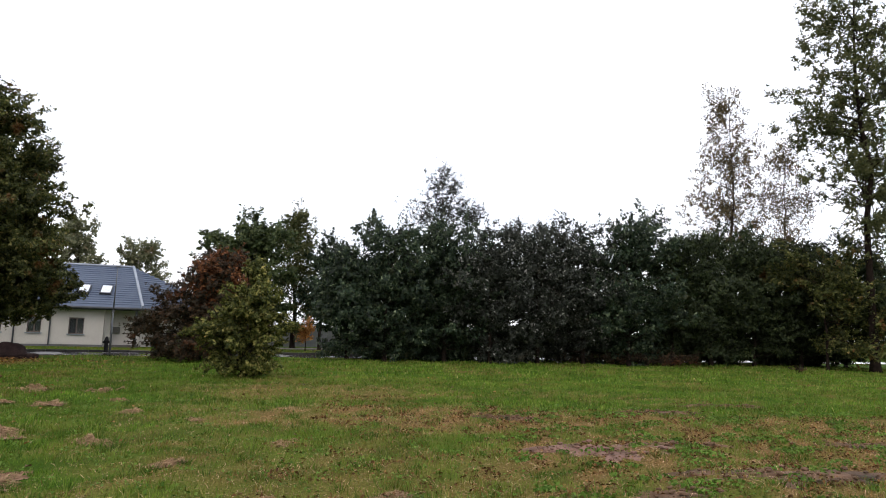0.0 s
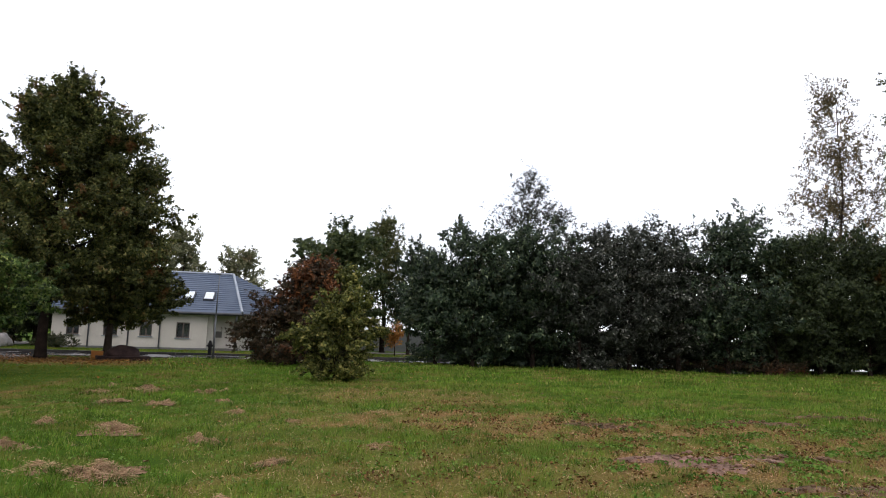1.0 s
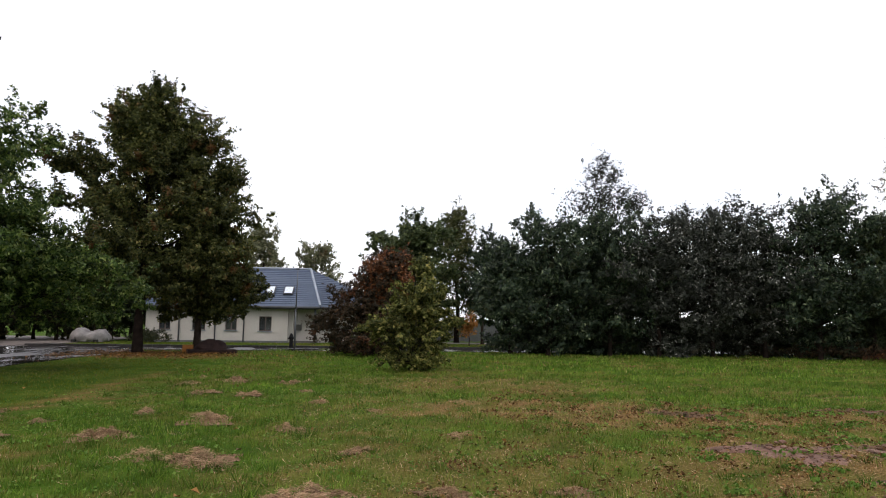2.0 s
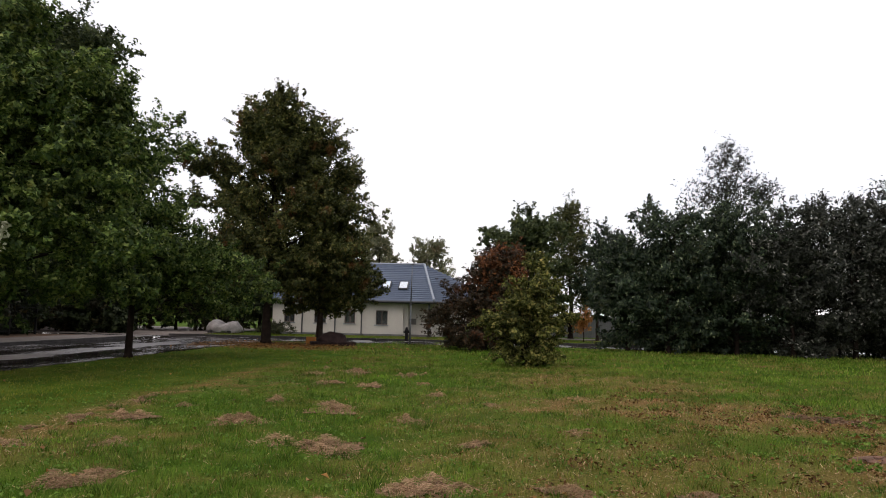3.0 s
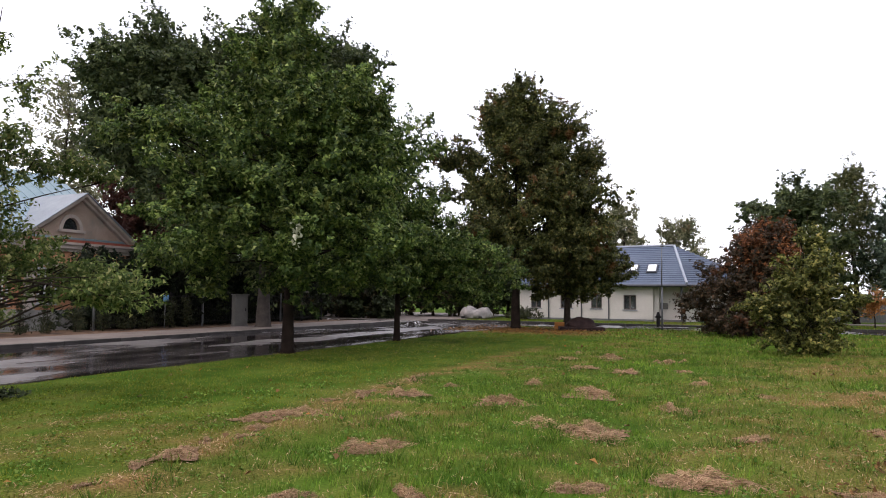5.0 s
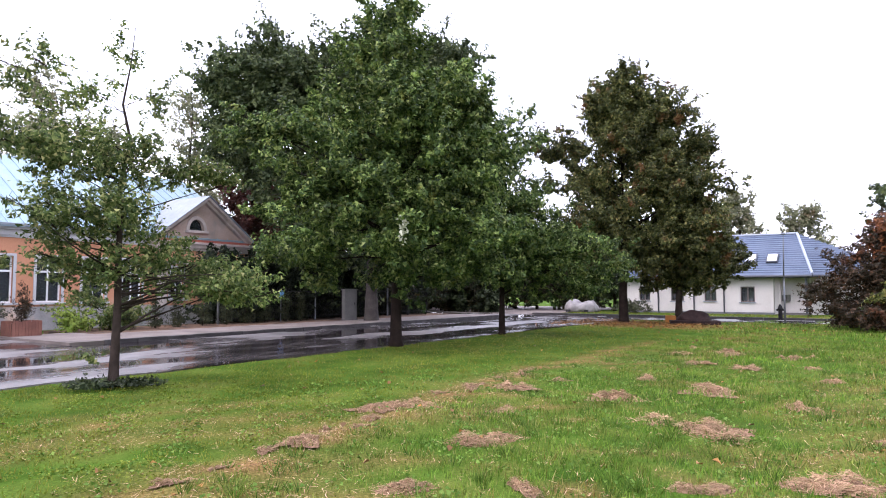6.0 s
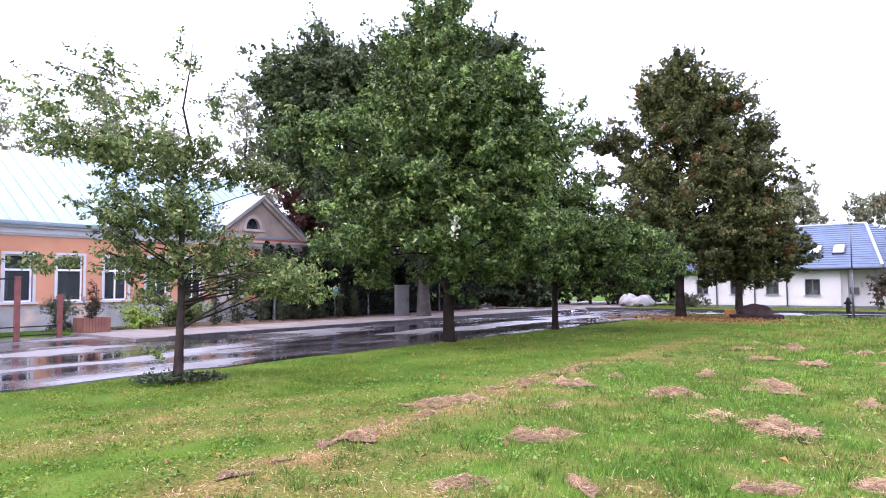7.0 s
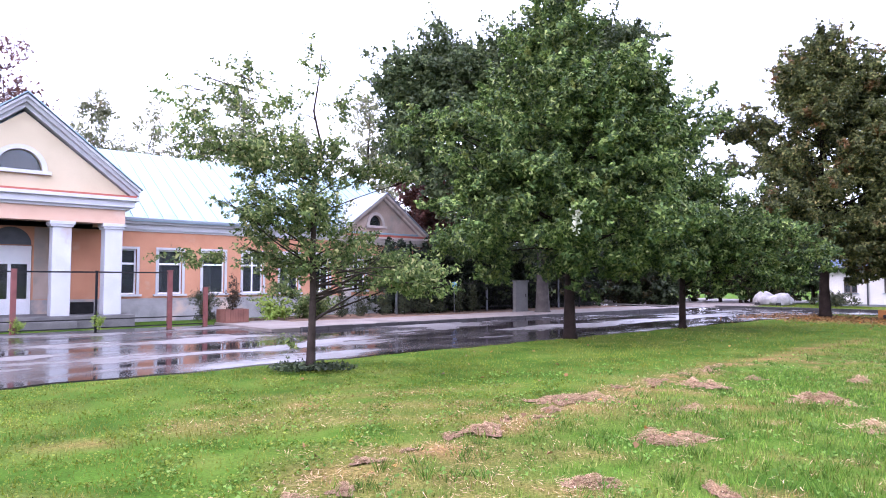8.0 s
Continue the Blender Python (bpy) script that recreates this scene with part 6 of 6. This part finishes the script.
tree("ivy_patch", -12.50, 2.78, "dark ground-cover leaves round the young oak's foot", "plant", [(0, 0, 0.05, 0.75, 0.5, 0.05, 1)], 1100, 0.08, M_leaf_shade, M_bark_dark, 0.01, 0.1, seed=240, clump=0.1, clumps=60, limbs=4, width=0.7)


# ---- grass ----
def blades(name, n, box_xy, keep, height, width, material, label, seed):
    rng = np.random.default_rng(seed)
    x, y = rng.uniform(box_xy[0], box_xy[1], n), rng.uniform(box_xy[2], box_xy[3], n)
    ok = keep(x, y, rng)
    x, y = x[ok], y[ok]
    # blades gather in tufts
    x += rng.normal(0, 0.05, len(x))
    d = dryness(x, y)
    h = height * rng.uniform(0.4, 1.3, len(x)) * (1 + 0.45 * waves(x, y, 0.5, 11) + 0.35 * waves(x, y, 3.0, 12)) * (1 - 0.5 * d)
    w = width * rng.uniform(0.7, 1.3, len(x))
    a = rng.uniform(0, 2 * math.pi, len(x))
    s = np.stack([np.cos(a), np.sin(a), 0 * a], 1) * w[:, None] * 0.5
    lean = np.stack([rng.normal(0, 0.45, len(x)), rng.normal(0, 0.45, len(x)), np.ones(len(x))], 1) * h[:, None]
    c = np.stack([x, y, ground_z(x, y) - 0.025], 1)
    lean[:, 2] += 0.025
    pts = np.stack([c - s, c + s, c + lean], 1)
    dr = np.clip(d + rng.normal(0, 0.18, len(x)), 0, 1)
    return tagged(new(name, quads(name, pts, material, dr)), label, "grass", kind="stuff")


def off_soil(x, y):
    ok = np.ones(len(x), bool)
    for cx, cy, rx, ry, t in SOIL:
        c, s = math.cos(radians(t)), math.sin(radians(t))
        px, py = (x - cx) * c + (y - cy) * s, -(x - cx) * s + (y - cy) * c
        ok &= (px / rx) ** 2 + (py / ry) ** 2 + 0.8 * waves(x, y, 0.35, 9) + 0.7 * waves(x, y, 0.9, 10) > (0.55 if rx * ry > 0.6 else 0.25)
    return ok


def across(x, y):
    return x * CG + y * SG


def along(x, y):
    return -x * SG + y * CG


edge = lambda x, y: windrow(along(x, y)) - 0.1 + 0.1 * np.sin(along(x, y) * 0.9) + 0.08 * np.sin(along(x, y) * 2.3)
thin = lambda x, y, rng: rng.random(len(x)) > 0.55 * dryness(x, y)
blades("meadow_grass", 215000, (-9, 11, -1.0, 13.5), lambda x, y, r: (across(x, y) > edge(x, y)) & off_soil(x, y) & thin(x, y, r), 0.07, 0.012, M_grass, "rough green meadow grass with dry blades", 301)
blades("meadow_grass", 110000, (-13, 22, 13.5, 23), lambda x, y, r: (across(x, y) > edge(x, y)) & off_soil(x, y) & thin(x, y, r), 0.075, 0.02, M_grass, "rough green meadow grass with dry blades", 302)
blades("meadow_grass", 80000, (-22, 34, 23, 41), lambda x, y, r: (across(x, y) > edge(x, y)) & (along(x, y) < CROSS_A - 0.2) & thin(x, y, r), 0.10, 0.035, M_grass, "rough green meadow grass with dry blades", 303)
blades("lawn_grass", 130000, (-20, -2.5, -3.5, 14), lambda x, y, r: (across(x, y) < edge(x, y)) & (across(x, y) > ROAD_NEAR + 0.02), 0.035, 0.015, M_lawn, "short mown bright green verge grass", 304)
blades("lawn_grass", 50000, (-24, -8, 14, 30), lambda x, y, r: (across(x, y) < edge(x, y)) & (across(x, y) > ROAD_NEAR + 0.02), 0.04, 0.02, M_lawn, "short mown bright green verge grass", 305)
blades("verge_grass", 40000, (-40, 6, 32, 50), lambda x, y, r: (along(x, y) > CROSS_B + 0.2) & (along(x, y) < 48.5) & (across(x, y) > -20), 0.07, 0.03, M_lawn, "mown verge grass across the street", 306)


def straw_litter():
    rng = np.random.default_rng(77)
    n = 230000
    x, y = rng.uniform(-10, 10, n), rng.uniform(0, 20, n)
    ok = (across(x, y) > LAWN - 2.5) & (rng.random(n) < 0.75 * dryness(x, y))
    x, y = x[ok], y[ok]
    n = len(x)
    a, ln = rng.uniform(0, 6.28, n), rng.uniform(0.015, 0.05, n)[:, None]
    d = np.stack([np.cos(a), np.sin(a), rng.normal(0, 0.25, n)], 1) * ln
    s = np.stack([-np.sin(a), np.cos(a), 0 * a], 1) * 0.0045
    c = np.stack([x, y, ground_z(x, y) + rng.uniform(0.005, 0.03, n)], 1)
    tagged(new("straw_litter", quads("straw_litter", np.stack([c - d - s, c - d + s, c + d], 1), M_hay)), "dry straw scattered through the meadow grass", "straw", kind="stuff")


straw_litter()


def clover():
    rng = np.random.default_rng(78)
    for name, n, (x0, x1, y0, y1), bare, size, label in (("clover", 42000, (-11, 9, 0, 15), 0.05, 0.045, "low clover and broad weeds among the grass"),
                                                       ("lawn_weeds", 46000, (-13.5, -2.2, -3.2, 6), -0.15, 0.028, "short clover and plantain in the mown verge")):
        x, y = rng.uniform(x0, x1, n), rng.uniform(y0, y1, n)
        ok = (across(x, y) > ROAD_NEAR + 0.3) & (waves(x, y, 0.9, 21) > bare) & off_soil(x, y) & (rng.random(n) > dryness(x, y))
        if name == "lawn_weeds":
            ok &= across(x, y) < edge(x, y)
        c = np.stack([x, y, ground_z(x, y) + rng.uniform(0.012, 0.045, n)], 1)[ok]
        tagged(new(name, quads(name, leaves_at(rng, c, np.array([0, 0, 1.1]), size, 0.8, droop=0.0), M_clover if name == "clover" else M_verge_weed)), label, "clover", kind="stuff")


clover()


def fallen():
    rng = np.random.default_rng(8)
    n = 3000
    x, y = rng.normal(-19.6, 2.6, n), rng.normal(27.0, 1.7, n)
    m = 170
    x, y = np.concatenate([x, rng.uniform(-14, 2, m)]), np.concatenate([y, rng.uniform(1, 24, m)])
    ok = across(x, y) > ROAD_NEAR - 2.0
    c = np.stack([x, y, rng.uniform(0.02, 0.06, len(x))], 1)[ok]
    q = leaves_at(rng, c, np.array([0, 0, 1.6]), 0.085, 0.8, droop=0.0)
    tagged(new("fallen_leaves", quads("fallen_leaves", q, M_fallen)), "scattered orange and brown fallen leaves", "leaves", kind="stuff")


fallen()


def coarse_tufts():
    """Coarse darker grass tufts that stand above the rest of the meadow."""
    rng = np.random.default_rng(79)
    m = 2600
    cx, cy = rng.uniform(-10, 11, m), 1.2 + 19 * rng.random(m) ** 1.4
    ok = (across(cx, cy) > edge(cx, cy) + 0.1) & off_soil(cx, cy) & (waves(cx, cy, 1.4, 31) > -0.15)
    cx, cy = cx[ok], cy[ok]
    k = 26
    x, y = np.repeat(cx, k), np.repeat(cy, k)
    n = len(x)
    size = np.repeat(rng.uniform(0.6, 1.5, len(cx)), k)
    a, q = rng.uniform(0, 6.28, n), rng.random(n) * 0.075 * size
    h = 0.11 * size * rng.uniform(0.5, 1.2, n)
    c = np.stack([x + q * np.cos(a), y + q * np.sin(a), ground_z(x, y) - 0.01], 1)
    b = rng.uniform(0, 6.28, n)
    s = np.stack([np.cos(b), np.sin(b), 0 * b], 1) * rng.uniform(0.003, 0.006, n)[:, None]
    tip = np.stack([np.cos(a) * h * 0.6, np.sin(a) * h * 0.6, h], 1) + rng.normal(0, 0.015, (n, 3))
    tagged(new("coarse_grass", quads("coarse_grass", np.stack([c - s, c + s, c + tip], 1), M_tuft, 0 * x)), "coarse dark green grass tufts in the meadow", "grass", kind="stuff")


coarse_tufts()


def weed_rosettes():
    """Low bright broad-leaved weeds round the bare soil, and brown dead leaves lying between them."""
    rng = np.random.default_rng(81)
    m = 1050
    cx, cy = rng.uniform(1.2, 11, m), rng.uniform(5.5, 15.5, m)
    ok = (waves(cx, cy, 1.1, 41) > 0.12) & off_soil(cx, cy)
    cx, cy = cx[ok], cy[ok]
    k = 22
    x, y = np.repeat(cx, k), np.repeat(cy, k)
    n = len(x)
    size = np.repeat(rng.uniform(0.6, 1.6, len(cx)), k)
    a, q = rng.uniform(0, 6.28, n), np.sqrt(rng.random(n)) * 0.11 * size
    c = np.stack([x + q * np.cos(a), y + q * np.sin(a), ground_z(x, y) + 0.02 + 0.05 * size * (1 - q / (0.13 * size)) * rng.random(n)], 1)
    up = np.stack([np.cos(a) * 0.6, np.sin(a) * 0.6, 0 * a + 1.0], 1)
    tagged(new("broadleaf_weeds", quads("broadleaf_weeds", leaves_at(rng, c, up, 0.06, 0.7, droop=0.1), M_clover)), "low bright green broad-leaved weeds round the bare soil", "weeds", kind="stuff")
    n = 52000
    x, y = rng.uniform(-2, 12, n), rng.uniform(5, 17, n)
    ok = rng.random(n) < 0.9 * dryness(x, y) * np.clip(0.5 + waves(x, y, 0.8, 43), 0, 1)
    x, y = x[ok], y[ok]
    c = np.stack([x, y, ground_z(x, y) + rng.uniform(0.01, 0.05, len(x))], 1)
    tagged(new("dead_weeds", quads("dead_weeds", leaves_at(rng, c, np.array([0, 0, 1.2]), 0.055, 0.55, droop=0.0), M_dead)), "brown withered weeds lying on worn ground", "weeds", kind="stuff")


weed_rosettes()
